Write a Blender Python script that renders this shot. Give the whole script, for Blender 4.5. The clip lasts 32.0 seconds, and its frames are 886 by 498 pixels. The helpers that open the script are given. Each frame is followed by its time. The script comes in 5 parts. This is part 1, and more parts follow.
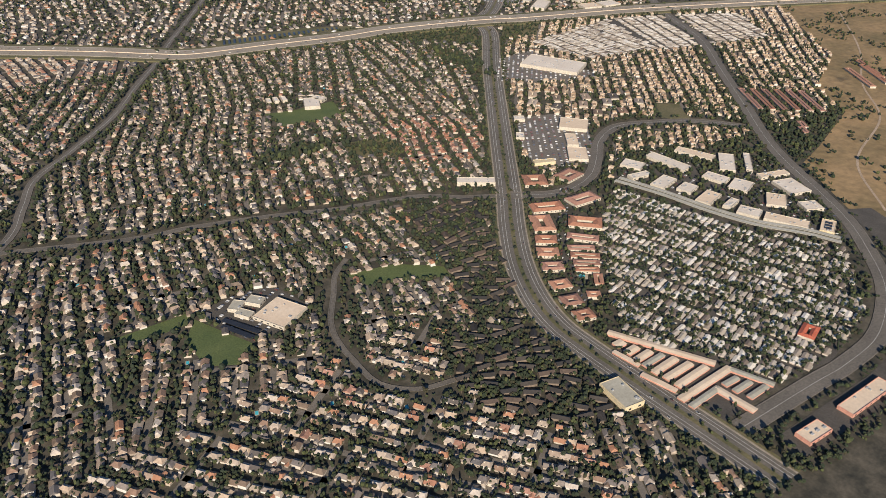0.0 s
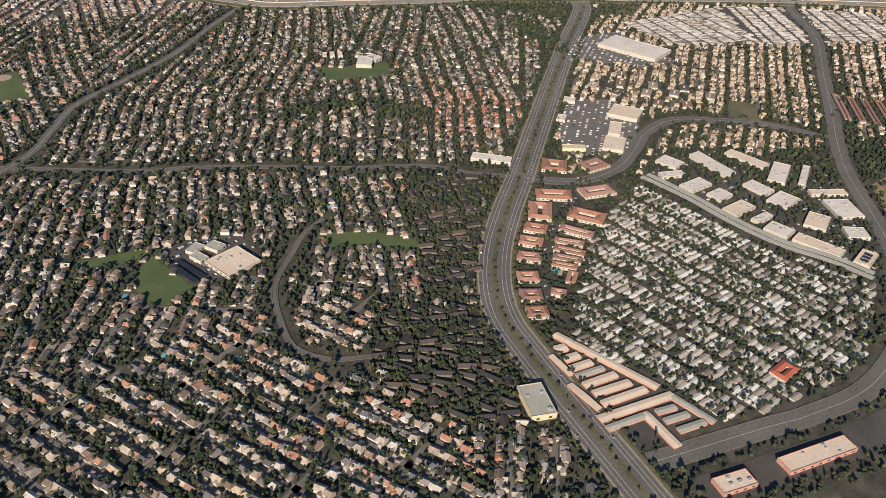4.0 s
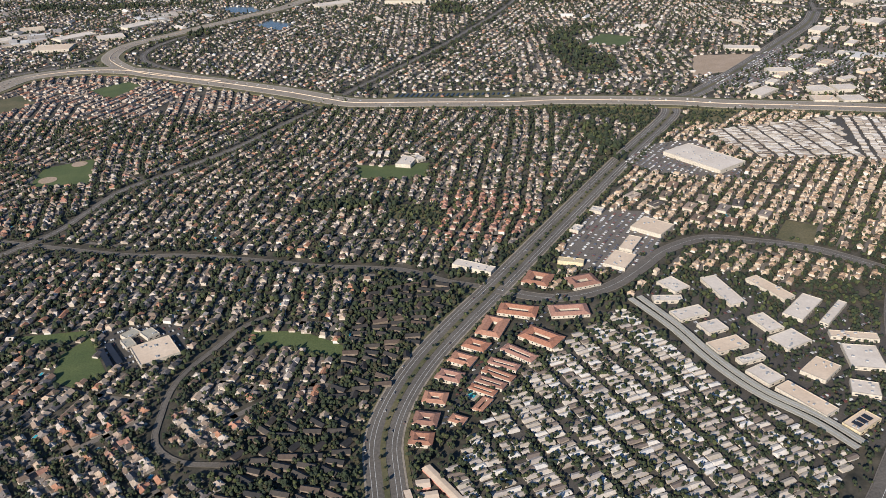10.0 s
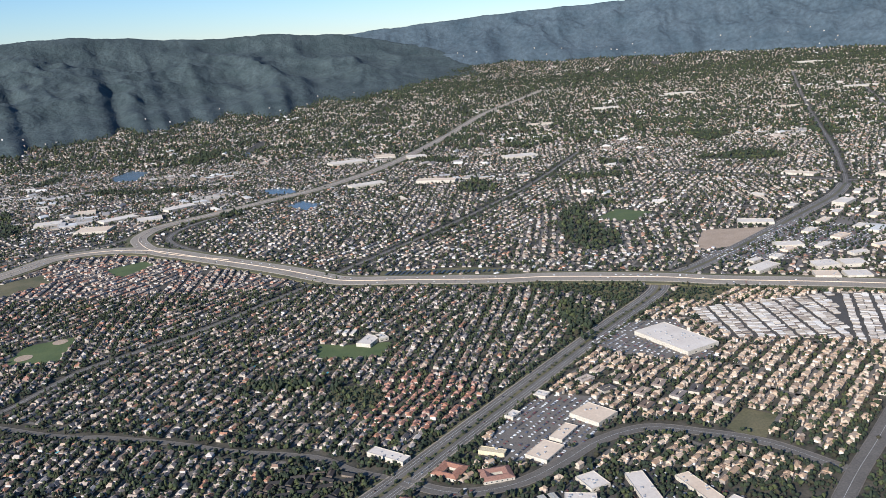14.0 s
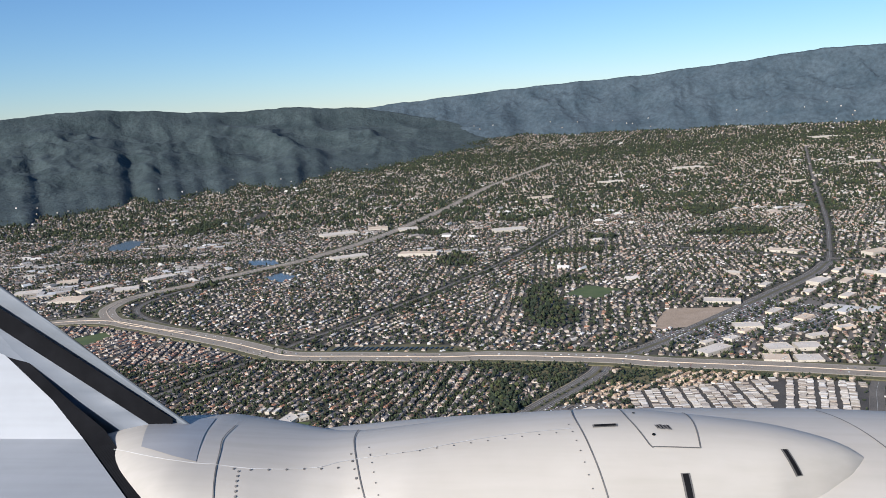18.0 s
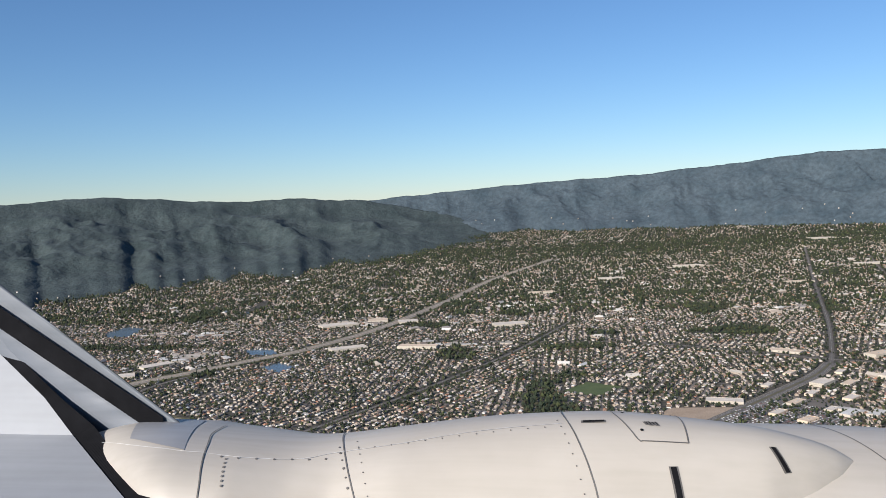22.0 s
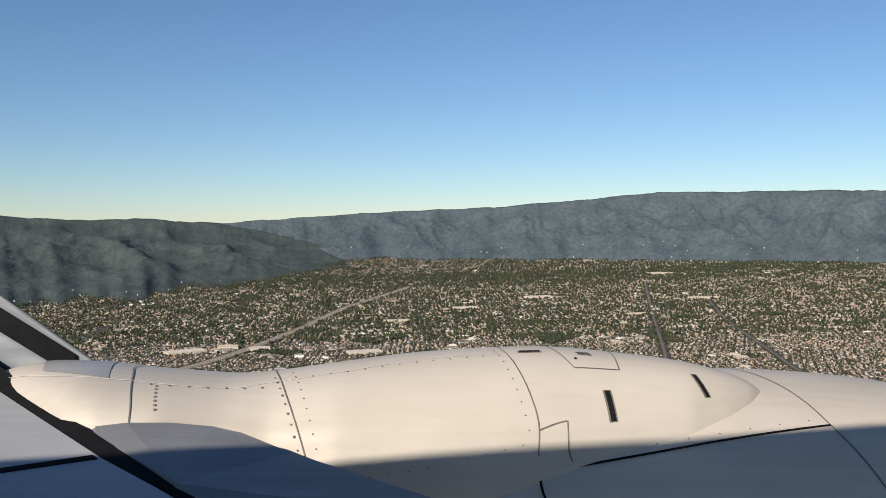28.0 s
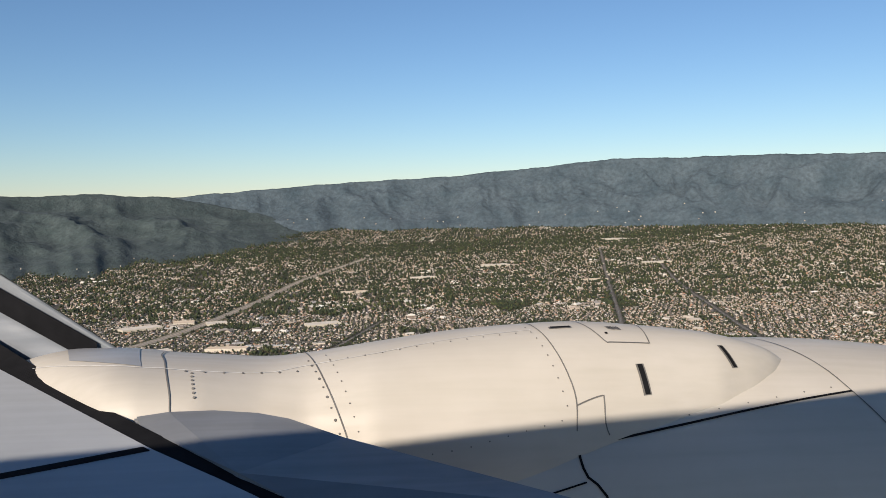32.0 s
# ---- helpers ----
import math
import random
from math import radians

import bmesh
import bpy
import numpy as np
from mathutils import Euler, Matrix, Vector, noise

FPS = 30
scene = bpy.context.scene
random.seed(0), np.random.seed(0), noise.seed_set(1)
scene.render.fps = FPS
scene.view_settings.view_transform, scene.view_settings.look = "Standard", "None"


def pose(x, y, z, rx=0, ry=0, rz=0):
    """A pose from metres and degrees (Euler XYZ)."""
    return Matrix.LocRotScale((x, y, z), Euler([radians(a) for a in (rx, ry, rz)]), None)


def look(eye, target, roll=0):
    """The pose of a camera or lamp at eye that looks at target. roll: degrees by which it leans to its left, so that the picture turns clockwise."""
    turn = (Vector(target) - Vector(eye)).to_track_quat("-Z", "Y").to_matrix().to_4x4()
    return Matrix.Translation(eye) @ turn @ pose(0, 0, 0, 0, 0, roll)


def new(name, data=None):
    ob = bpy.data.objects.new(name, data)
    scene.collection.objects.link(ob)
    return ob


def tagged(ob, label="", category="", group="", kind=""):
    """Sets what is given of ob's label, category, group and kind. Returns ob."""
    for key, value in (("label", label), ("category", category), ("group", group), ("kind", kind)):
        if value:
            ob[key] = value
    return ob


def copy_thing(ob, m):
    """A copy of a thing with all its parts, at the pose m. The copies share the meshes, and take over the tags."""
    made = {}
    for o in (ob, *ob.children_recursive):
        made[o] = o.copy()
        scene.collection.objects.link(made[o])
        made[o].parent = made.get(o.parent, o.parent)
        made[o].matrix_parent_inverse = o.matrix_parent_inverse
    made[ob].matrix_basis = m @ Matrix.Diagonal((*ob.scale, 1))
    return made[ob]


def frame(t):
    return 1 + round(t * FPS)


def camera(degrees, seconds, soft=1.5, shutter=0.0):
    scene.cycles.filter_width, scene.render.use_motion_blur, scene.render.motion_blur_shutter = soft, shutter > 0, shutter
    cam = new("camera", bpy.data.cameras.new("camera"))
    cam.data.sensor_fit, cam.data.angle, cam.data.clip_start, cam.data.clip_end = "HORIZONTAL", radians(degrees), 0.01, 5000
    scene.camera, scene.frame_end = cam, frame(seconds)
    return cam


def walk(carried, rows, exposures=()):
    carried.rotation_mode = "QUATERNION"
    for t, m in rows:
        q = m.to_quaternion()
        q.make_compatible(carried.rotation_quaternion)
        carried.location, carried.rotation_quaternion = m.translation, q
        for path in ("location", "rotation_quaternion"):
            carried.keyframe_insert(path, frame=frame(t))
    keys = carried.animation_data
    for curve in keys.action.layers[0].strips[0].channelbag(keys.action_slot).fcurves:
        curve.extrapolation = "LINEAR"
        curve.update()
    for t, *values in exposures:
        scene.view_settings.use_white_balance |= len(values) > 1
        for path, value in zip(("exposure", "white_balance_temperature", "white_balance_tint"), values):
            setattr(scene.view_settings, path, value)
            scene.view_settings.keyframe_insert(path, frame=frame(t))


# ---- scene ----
# The camera and its way: over the suburb, then beside the wing of the airliner.
PATH = [
    (0, -416.920, 43.280, 321.340, 58.82, -1.00, -34.38),
    (0.5, -402.450, 37.240, 320.440, 58.14, -1.33, -32.50),
    (1, -387.870, 31.350, 319.510, 57.31, -1.73, -30.64),
    (1.5, -372.790, 26.170, 318.360, 56.48, -2.11, -29.02),
    (2, -357.230, 21.260, 316.900, 56.49, -2.25, -27.49),
    (2.5, -341.310, 16.390, 315.540, 56.94, -2.18, -26.09),
    (3, -325.430, 11.340, 314.010, 56.92, -2.26, -24.49),
    (3.5, -309.320, 7.070, 312.060, 56.76, -2.22, -22.72),
    (5.5, -246.850, -3.290, 306.890, 56.90, -1.92, -15.96),
    (6, -231.300, -4.860, 305.820, 56.55, -1.44, -14.10),
    (6.5, -215.530, -5.220, 304.480, 55.75, -1.28, -12.37),
    (7, -199.150, -6.230, 303.410, 56.09, -0.92, -11.24),
    (7.5, -182.940, -6.770, 302.510, 57.29, -0.59, -10.23),
    (8, -166.600, -7.230, 301.750, 58.29, -0.10, -9.30),
    (8.5, -149.780, -7.480, 301.020, 59.14, 0.44, -8.83),
    (9, -133.140, -7.430, 300.580, 60.19, 0.60, -8.07),
    (9.5, -117.080, -7.150, 300.610, 61.53, 0.84, -6.89),
    (10, -101.230, -6.780, 301.040, 63.38, 1.28, -5.81),
    (10.5, -84.560, -5.960, 301.100, 65.12, 1.79, -4.66),
    (11, -68.290, -5.070, 301.420, 66.54, 2.31, -3.67),
    (11.5, -51.310, -3.530, 301.900, 68.05, 2.70, -2.82),
    (12, -34.280, -2.340, 301.510, 69.44, 2.79, -2.04),
    (12.5, -17.280, -1.710, 300.530, 70.92, 2.89, -1.28),
    (13, 0.010, -0.000, 299.990, 72.75, 3.24, -0.57),
    (13.5, 17.380, 3.280, 299.460, 74.59, 3.45, -0.02),
    (14, 35.090, 6.130, 298.890, 75.33, 3.52, 0.42),
    (14.5, 53.980, 9.010, 298.720, 75.46, 3.27, 0.85),
    (15, 72.564, 12.598, 298.546, 75.72, 3.13, 1.33),
    (15.5, 91.148, 16.967, 298.372, 75.99, 2.99, 1.81),
    (16, 109.732, 21.001, 298.198, 76.25, 2.85, 2.29),
    (16.2, 117.166, 22.271, 298.128, 76.36, 2.79, 2.48),
    (16.4, 124.599, 23.237, 298.059, 76.47, 2.74, 2.67),
    (16.5, 128.316, 23.584, 298.024, 76.52, 2.71, 2.77),
    (16.6, 132.033, 23.828, 297.989, 76.71, 2.76, 2.84),
    (16.7, 135.750, 23.961, 297.954, 76.90, 2.80, 2.91),
    (16.8, 139.466, 23.973, 297.920, 77.08, 2.85, 2.97),
    (16.9, 143.183, 23.856, 297.885, 77.27, 2.89, 3.04),
    (17, 146.900, 23.600, 297.850, 77.46, 2.94, 3.11),
    (17.5, 146.912, 23.555, 297.785, 78.93, 3.40, 3.09),
    (18, 146.917, 23.525, 297.733, 80.29, 3.33, 3.01),
    (18.5, 146.908, 23.515, 297.698, 80.63, 2.50, 2.88),
    (19, 146.991, 23.495, 297.651, 81.01, 2.06, 3.95),
    (19.5, 146.994, 23.468, 297.592, 81.95, 1.89, 3.87),
    (20, 146.991, 23.444, 297.522, 83.02, 1.67, 3.86),
    (20.5, 146.969, 23.474, 297.437, 83.89, 1.84, 3.77),
    (21, 146.968, 23.425, 297.391, 84.76, 2.03, 3.57),
    (21.5, 146.955, 23.402, 297.339, 85.76, 2.16, 3.36),
    (22, 146.942, 23.370, 297.276, 86.74, 2.16, 3.19),
    (22.5, 146.916, 23.353, 297.215, 87.79, 1.90, 3.03),
    (23, 146.893, 23.350, 297.164, 88.78, 2.09, 2.76),
    (23.5, 146.871, 23.310, 297.107, 89.28, 2.27, 2.25),
    (24, 146.840, 23.305, 297.053, 89.37, 2.24, 1.55),
    (24.5, 146.805, 23.298, 297.002, 89.58, 2.24, 0.73),
    (25, 146.777, 23.301, 296.959, 89.38, 2.03, -0.64),
    (25.5, 146.739, 23.301, 296.916, 87.98, 1.09, -2.66),
    (26, 146.704, 23.308, 296.900, 86.95, 1.27, -4.23),
    (26.5, 146.664, 23.306, 296.877, 87.23, 1.61, -4.90),
    (28.5, 146.476, 23.344, 296.818, 88.61, -0.28, -7.43),
    (29, 146.435, 23.358, 296.847, 86.46, -0.27, -8.99),
    (29.5, 146.391, 23.352, 296.845, 84.13, -0.60, -10.43),
    (30, 146.342, 23.360, 296.845, 85.47, 0.23, -10.38),
    (30.5, 146.290, 23.368, 296.852, 87.09, 0.38, -9.37),
    (31, 146.255, 23.384, 296.858, 86.89, 0.44, -8.87),
    (31.5, 146.218, 23.397, 296.867, 86.64, 0.68, -9.06),
    (32, 146.176, 23.405, 296.866, 86.34, 1.27, -9.70),
]

cam = camera(56.34, 32.0, 0.8)
EXPOSURES = [(0, 0.30, 6250, 10), (7, 0.30, 6000, 10), (10, 0.35, 5800, 10), (13, 0.50, 5300, 10), (17, 0.44, 5380, 10), (18, 0.32, 5400, 10), (19, 0.38, 5430, 10), (21, 0.34, 5500, 10), (23, 0.22, 5850, 10), (26, 0.24, 6200, 10), (32, 0.24, 6180, 10)]
walk(cam, [(t, pose(*p)) for t, *p in PATH], EXPOSURES)

# Morning sun, low behind the camera's left shoulder, under a clear sky.
SUN_TO = Vector((-0.56, -0.83, 0.475)).normalized()
world = bpy.data.worlds.new("sky")
scene.world = world
world.use_nodes = True
wn = world.node_tree
sky = wn.nodes.new("ShaderNodeTexSky")
sky.sky_type, sky.sun_disc = "NISHITA", False
sky.sun_elevation = math.asin(SUN_TO.z)
sky.sun_rotation = math.atan2(SUN_TO.x, SUN_TO.y)
sky.altitude, sky.dust_density, sky.air_density, sky.ozone_density = 300, 0.0, 1.0, 4.6
wn.links.new(sky.outputs[0], wn.nodes["Background"].inputs[0])
wn.nodes["Background"].inputs[1].default_value = 0.080
sun = new("sun", bpy.data.lights.new("sun", "SUN"))
sun.data.energy, sun.data.angle, sun.data.color = 5.8, radians(0.5), (1.0, 0.86, 0.69)
sun.matrix_world = look(SUN_TO * 100, (0, 0, 0))

rng = np.random.default_rng(7)


# ---- materials ----
def material(name, rough=0.8, metal=0.0):
    m = bpy.data.materials.new(name)
    m.use_nodes = True
    b = m.node_tree.nodes["Principled BSDF"]
    b.inputs["Roughness"].default_value, b.inputs["Metallic"].default_value = rough, metal
    return m, m.node_tree, b


def node(nt, kind, **values):
    n = nt.nodes.new(kind)
    for key, value in values.items():
        n.inputs[key].default_value = value
    return n


def ramp(nt, source, stops, constant=False):
    n = nt.nodes.new("ShaderNodeValToRGB")
    e = n.color_ramp.elements
    n.color_ramp.interpolation = "CONSTANT" if constant else "LINEAR"
    while len(e) < len(stops):
        e.new(0.5)
    for item, (place, colour) in zip(e, stops):
        item.position, item.color = place, (*colour, 1)
    nt.links.new(source, n.inputs[0])
    return n.outputs[0]


def noise_of(nt, scale, detail=4, rough=0.6):
    """Noise over the world's own coordinates, so that size is in metres."""
    g = nt.nodes.new("ShaderNodeNewGeometry")
    n = node(nt, "ShaderNodeTexNoise", Scale=scale, Detail=detail, Roughness=rough)
    nt.links.new(g.outputs["Position"], n.inputs["Vector"])
    return n.outputs[0]


def mix(nt, factor, a, b, blend="MIX"):
    n = nt.nodes.new("ShaderNodeMix")
    n.data_type, n.blend_type = "RGBA", blend
    for slot, value in ((0, factor), (6, a), (7, b)):
        if isinstance(value, (int, float)):
            n.inputs[slot].default_value = value
        elif isinstance(value, tuple):
            n.inputs[slot].default_value = (*value, 1)
        else:
            nt.links.new(value, n.inputs[slot])
    return n.outputs[2]


def bump(nt, b, source, strength, distance):
    n = node(nt, "ShaderNodeBump", Strength=strength, Distance=distance)
    nt.links.new(source, n.inputs["Height"])
    nt.links.new(n.outputs[0], b.inputs["Normal"])


def mottled(name, low, high, scale, fine, rough=0.85, depth=0.0, wear=0.4):
    """A surface that varies between two colours at a coarse and a fine scale."""
    m, nt, b = material(name, rough)
    c = ramp(nt, noise_of(nt, scale), [(0.3, low), (0.7, high)])
    g = ramp(nt, noise_of(nt, fine, 3), [(0.25, (1 - wear,) * 3), (0.75, (1 + wear * 0.37,) * 3)])
    nt.links.new(mix(nt, 1.0, c, g, "MULTIPLY"), b.inputs["Base Color"])
    if depth:
        bump(nt, b, noise_of(nt, fine, 3), 0.6, depth)
    return m


def varied(name, colours, by="island", fine=0.6, rough=0.8, amount=0.35):
    """Each piece takes one of the colours by chance; fine noise wears it."""
    m, nt, b = material(name, rough)
    if by == "island":
        source = nt.nodes.new("ShaderNodeNewGeometry").outputs["Random Per Island"]
    else:
        source = nt.nodes.new("ShaderNodeObjectInfo").outputs["Random"]
    n = len(colours)
    c = ramp(nt, source, [(i / n, col) for i, col in enumerate(colours)], True)
    g = ramp(nt, noise_of(nt, fine, 3), [(0.25, (1 - amount,) * 3), (0.75, (1 + amount / 2,) * 3)])
    nt.links.new(mix(nt, 1.0, c, g, "MULTIPLY"), b.inputs["Base Color"])
    return m


ROOFS = [(0.20, 0.15, 0.11), (0.32, 0.24, 0.18), (0.10, 0.085, 0.075), (0.42, 0.34, 0.27), (0.24, 0.20, 0.17), (0.38, 0.19, 0.11), (0.12, 0.11, 0.11),
         (0.50, 0.43, 0.36), (0.25, 0.16, 0.11), (0.17, 0.12, 0.085), (0.36, 0.29, 0.22), (0.15, 0.13, 0.12), (0.46, 0.35, 0.25)]
TILES = [(0.38, 0.175, 0.105), (0.33, 0.16, 0.10), (0.43, 0.22, 0.14), (0.29, 0.155, 0.11), (0.37, 0.20, 0.145)]
TANS = [(0.46, 0.32, 0.20), (0.52, 0.38, 0.25), (0.38, 0.255, 0.16), (0.58, 0.44, 0.31), (0.44, 0.33, 0.23), (0.30, 0.20, 0.13)]
WHITES = [(0.50, 0.46, 0.41), (0.40, 0.36, 0.31), (0.60, 0.57, 0.52), (0.32, 0.27, 0.22), (0.46, 0.40, 0.33), (0.22, 0.17, 0.13), (0.64, 0.62, 0.58), (0.36, 0.32, 0.28)]
HOMES = [(0.60, 0.53, 0.44), (0.44, 0.38, 0.30), (0.70, 0.64, 0.55), (0.34, 0.28, 0.22), (0.52, 0.45, 0.37), (0.19, 0.15, 0.12), (0.65, 0.61, 0.55), (0.40, 0.35, 0.30)]
DARKS = [(0.030, 0.026, 0.023), (0.040, 0.034, 0.030), (0.026, 0.024, 0.023), (0.055, 0.046, 0.038), (0.085, 0.06, 0.045)]
PAINTS = [(0.44, 0.38, 0.30), (0.52, 0.46, 0.38), (0.30, 0.25, 0.20), (0.58, 0.55, 0.50), (0.37, 0.31, 0.25)]
LEAVES = [(0.026, 0.037, 0.014), (0.020, 0.030, 0.012), (0.036, 0.047, 0.016), (0.016, 0.025, 0.011), (0.062, 0.072, 0.022), (0.024, 0.034, 0.017), (0.040, 0.036, 0.016)]

M_ROOF, M_ROOF_O = varied("roof_shingle", ROOFS), varied("roof_shingle_single", ROOFS, "object")
M_TILE, M_TILE_O = varied("clay_tile", TILES), varied("clay_tile_single", TILES, "object")
M_HOME, M_HOME_O = varied("home_roof", HOMES, amount=0.25), varied("home_roof_single", HOMES, "object", amount=0.25)
M_DARK_O = varied("dark_shingle_single", DARKS, "object")
M_TAN = varied("tan_tile", TANS)
M_WHITE, M_WHITE_O = varied("pale_roof", WHITES, amount=0.2), varied("pale_roof_single", WHITES, "object", amount=0.2)
M_WALL, M_WALL_O = varied("stucco", PAINTS, amount=0.15), varied("stucco_single", PAINTS, "object", amount=0.15)
M_LEAF, M_LEAF_O = varied("leaves", LEAVES, fine=1.2, rough=0.9, amount=0.5), varied("leaves_single", LEAVES, "object", fine=1.2, rough=0.9, amount=0.5)
M_BARK = mottled("bark", (0.08, 0.06, 0.04), (0.14, 0.10, 0.07), 1.0, 8.0)
M_GROUND = mottled("suburb_ground", (0.022, 0.022, 0.014), (0.120, 0.102, 0.072), 0.075, 0.45)
M_ASPHALT = mottled("asphalt", (0.120, 0.106, 0.088), (0.168, 0.148, 0.122), 0.03, 0.7)
M_LOT = mottled("parking_asphalt", (0.062, 0.055, 0.046), (0.105, 0.092, 0.076), 0.06, 0.9)
M_STREET = mottled("street_asphalt", (0.145, 0.126, 0.104), (0.200, 0.174, 0.144), 0.04, 0.8)
M_CONCRETE = mottled("concrete", (0.36, 0.31, 0.24), (0.45, 0.39, 0.31), 0.04, 0.9)
M_TANROAD = mottled("worn_concrete_lanes", (0.28, 0.235, 0.18), (0.35, 0.30, 0.235), 0.03, 0.5)
M_LAWN = mottled("lawn", (0.070, 0.100, 0.030), (0.115, 0.140, 0.045), 0.05, 0.8)
M_DRY = mottled("dry_grass", (0.15, 0.115, 0.048), (0.37, 0.245, 0.12), 0.012, 0.12)
M_VERGE = mottled("verge_grass", (0.075, 0.08, 0.032), (0.18, 0.15, 0.075), 0.03, 0.5)
M_DIRT = mottled("bare_earth", (0.36, 0.27, 0.18), (0.46, 0.35, 0.25), 0.05, 0.5)
M_PAINT = mottled("road_paint", (0.55, 0.54, 0.50), (0.65, 0.64, 0.60), 0.3, 2.0)
M_FLAT = mottled("flat_roof_white", (0.60, 0.52, 0.43), (0.72, 0.64, 0.54), 0.05, 0.5, wear=0.14)
M_FLAT_TAN = mottled("flat_roof_tan", (0.62, 0.48, 0.34), (0.72, 0.58, 0.43), 0.05, 0.5, wear=0.14)
M_FLAT_GREY = mottled("metal_roof_grey", (0.36, 0.335, 0.265), (0.44, 0.41, 0.33), 0.06, 0.6, 0.8, wear=0.2)
M_CREAM = mottled("cream_wall", (0.50, 0.44, 0.35), (0.58, 0.52, 0.42), 0.1, 0.9)
M_SALMON = mottled("salmon_wall", (0.52, 0.25, 0.18), (0.60, 0.31, 0.23), 0.1, 0.9)
M_YELLOW = mottled("yellow_wall", (0.60, 0.49, 0.30), (0.66, 0.55, 0.36), 0.1, 0.9)
M_RED = mottled("red_tile", (0.42, 0.10, 0.05), (0.50, 0.14, 0.08), 0.3, 1.5)
M_UNIT = mottled("air_unit_metal", (0.34, 0.34, 0.34), (0.44, 0.44, 0.43), 0.4, 2.0, 0.5)
M_PANEL = mottled("solar_panel", (0.022, 0.023, 0.027), (0.034, 0.035, 0.040), 0.2, 1.0, 0.3)
M_GLASS = mottled("window_glass", (0.03, 0.035, 0.04), (0.05, 0.055, 0.06), 0.3, 2.0, 0.15)
M_DOOR = mottled("painted_door", (0.45, 0.42, 0.38), (0.55, 0.52, 0.48), 0.3, 2.0, 0.5)
M_POOL = mottled("pool_water", (0.06, 0.42, 0.50), (0.10, 0.52, 0.58), 0.3, 2.0, 0.1)
M_WATER = mottled("lake_water", (0.10, 0.12, 0.12), (0.13, 0.15, 0.15), 0.02, 0.2, 0.22)
M_CAR = varied("car_paint", [(0.45, 0.45, 0.45), (0.04, 0.04, 0.045), (0.2, 0.2, 0.21), (0.55, 0.55, 0.53), (0.12, 0.05, 0.045), (0.07, 0.08, 0.11)], amount=0.1, rough=0.35)
M_CAR_O = varied("car_paint_single", [(0.45, 0.45, 0.45), (0.04, 0.04, 0.045), (0.2, 0.2, 0.21), (0.55, 0.55, 0.53), (0.12, 0.05, 0.045), (0.07, 0.08, 0.11)], "object", amount=0.1, rough=0.5)
M_RUBBER = mottled("tyre_rubber", (0.02, 0.02, 0.02), (0.03, 0.03, 0.03), 1.0, 5.0)
# Blue distance haze is put into both forest colours, paler for the far range.
M_HAZY_FOREST = mottled("hazy_hill_forest", (0.027, 0.043, 0.044), (0.064, 0.085, 0.084), 0.009, 0.06, 0.95, 9.0)
M_HAZY_RANGE = mottled("hazy_range_forest", (0.042, 0.064, 0.080), (0.080, 0.106, 0.124), 0.007, 0.05, 0.95, 9.0)
M_SIDING = mottled("brown_siding", (0.15, 0.115, 0.085), (0.24, 0.19, 0.145), 0.06, 0.9)


# ---- mesh helpers ----
def arrays_mesh(name, verts, faces, mats, index=None):
    """A mesh out of an array of corners and an array of triangles or quads."""
    me = bpy.data.meshes.new(name)
    n, k = faces.shape
    me.vertices.add(len(verts))
    me.vertices.foreach_set("co", np.ascontiguousarray(verts, dtype=np.float32).ravel())
    me.loops.add(n * k)
    me.loops.foreach_set("vertex_index", np.ascontiguousarray(faces, dtype=np.int32).ravel())
    me.polygons.add(n)
    me.polygons.foreach_set("loop_start", np.arange(0, n * k, k, dtype=np.int32))
    for m in mats:
        me.materials.append(m)
    if index is not None:
        me.polygons.foreach_set("material_index", index.astype(np.int32))
    me.polygons.foreach_set("use_smooth", np.zeros(n, bool))
    me.update(calc_edges=True)
    return me


def part(name, bm, mat, parent=None, label=""):
    """Links a bmesh as one mesh object, under a thing or a part."""
    me = bpy.data.meshes.new(name)
    bm.to_mesh(me)
    bm.free()
    me.materials.append(mat)
    ob = new(name, me)
    if parent:
        ob.parent = parent
    return tagged(ob, label)


def thing(name, x, y, z, turn, label, category, group="", kind=""):
    ob = new(name)
    ob.matrix_basis = pose(x, y, z, 0, 0, turn)
    ob.empty_display_size = 0.5
    return tagged(ob, label, category, group, kind)


def box(bm, x0, y0, z0, x1, y1, z1):
    m = Matrix.Translation(((x0 + x1) / 2, (y0 + y1) / 2, (z0 + z1) / 2)) @ Matrix.Diagonal((x1 - x0, y1 - y0, z1 - z0, 1))
    bmesh.ops.create_cube(bm, size=1, matrix=m)
    return bm


def slab(name, x0, y0, z0, x1, y1, z1, mat, parent, label=""):
    return part(name, box(bmesh.new(), x0, y0, z0, x1, y1, z1), mat, parent, label)


def smooth_line(points, step=8.0):
    """A Catmull-Rom curve through plan points, as an array."""
    p = np.array([points[0], *points, points[-1]], float)
    p[0], p[-1] = 2 * p[1] - p[2], 2 * p[-2] - p[-3]
    out = []
    for i in range(1, len(p) - 2):
        n = max(2, int(np.hypot(*(p[i + 1] - p[i])) / step))
        t = np.linspace(0, 1, n, endpoint=False)[:, None]
        a, b, c, d = p[i - 1], p[i], p[i + 1], p[i + 2]
        out.append(0.5 * (2 * b + (c - a) * t + (2 * a - 5 * b + 4 * c - d) * t ** 2 + (3 * b - a - 3 * c + d) * t ** 3))
    return np.vstack([*out, p[-2][None]])


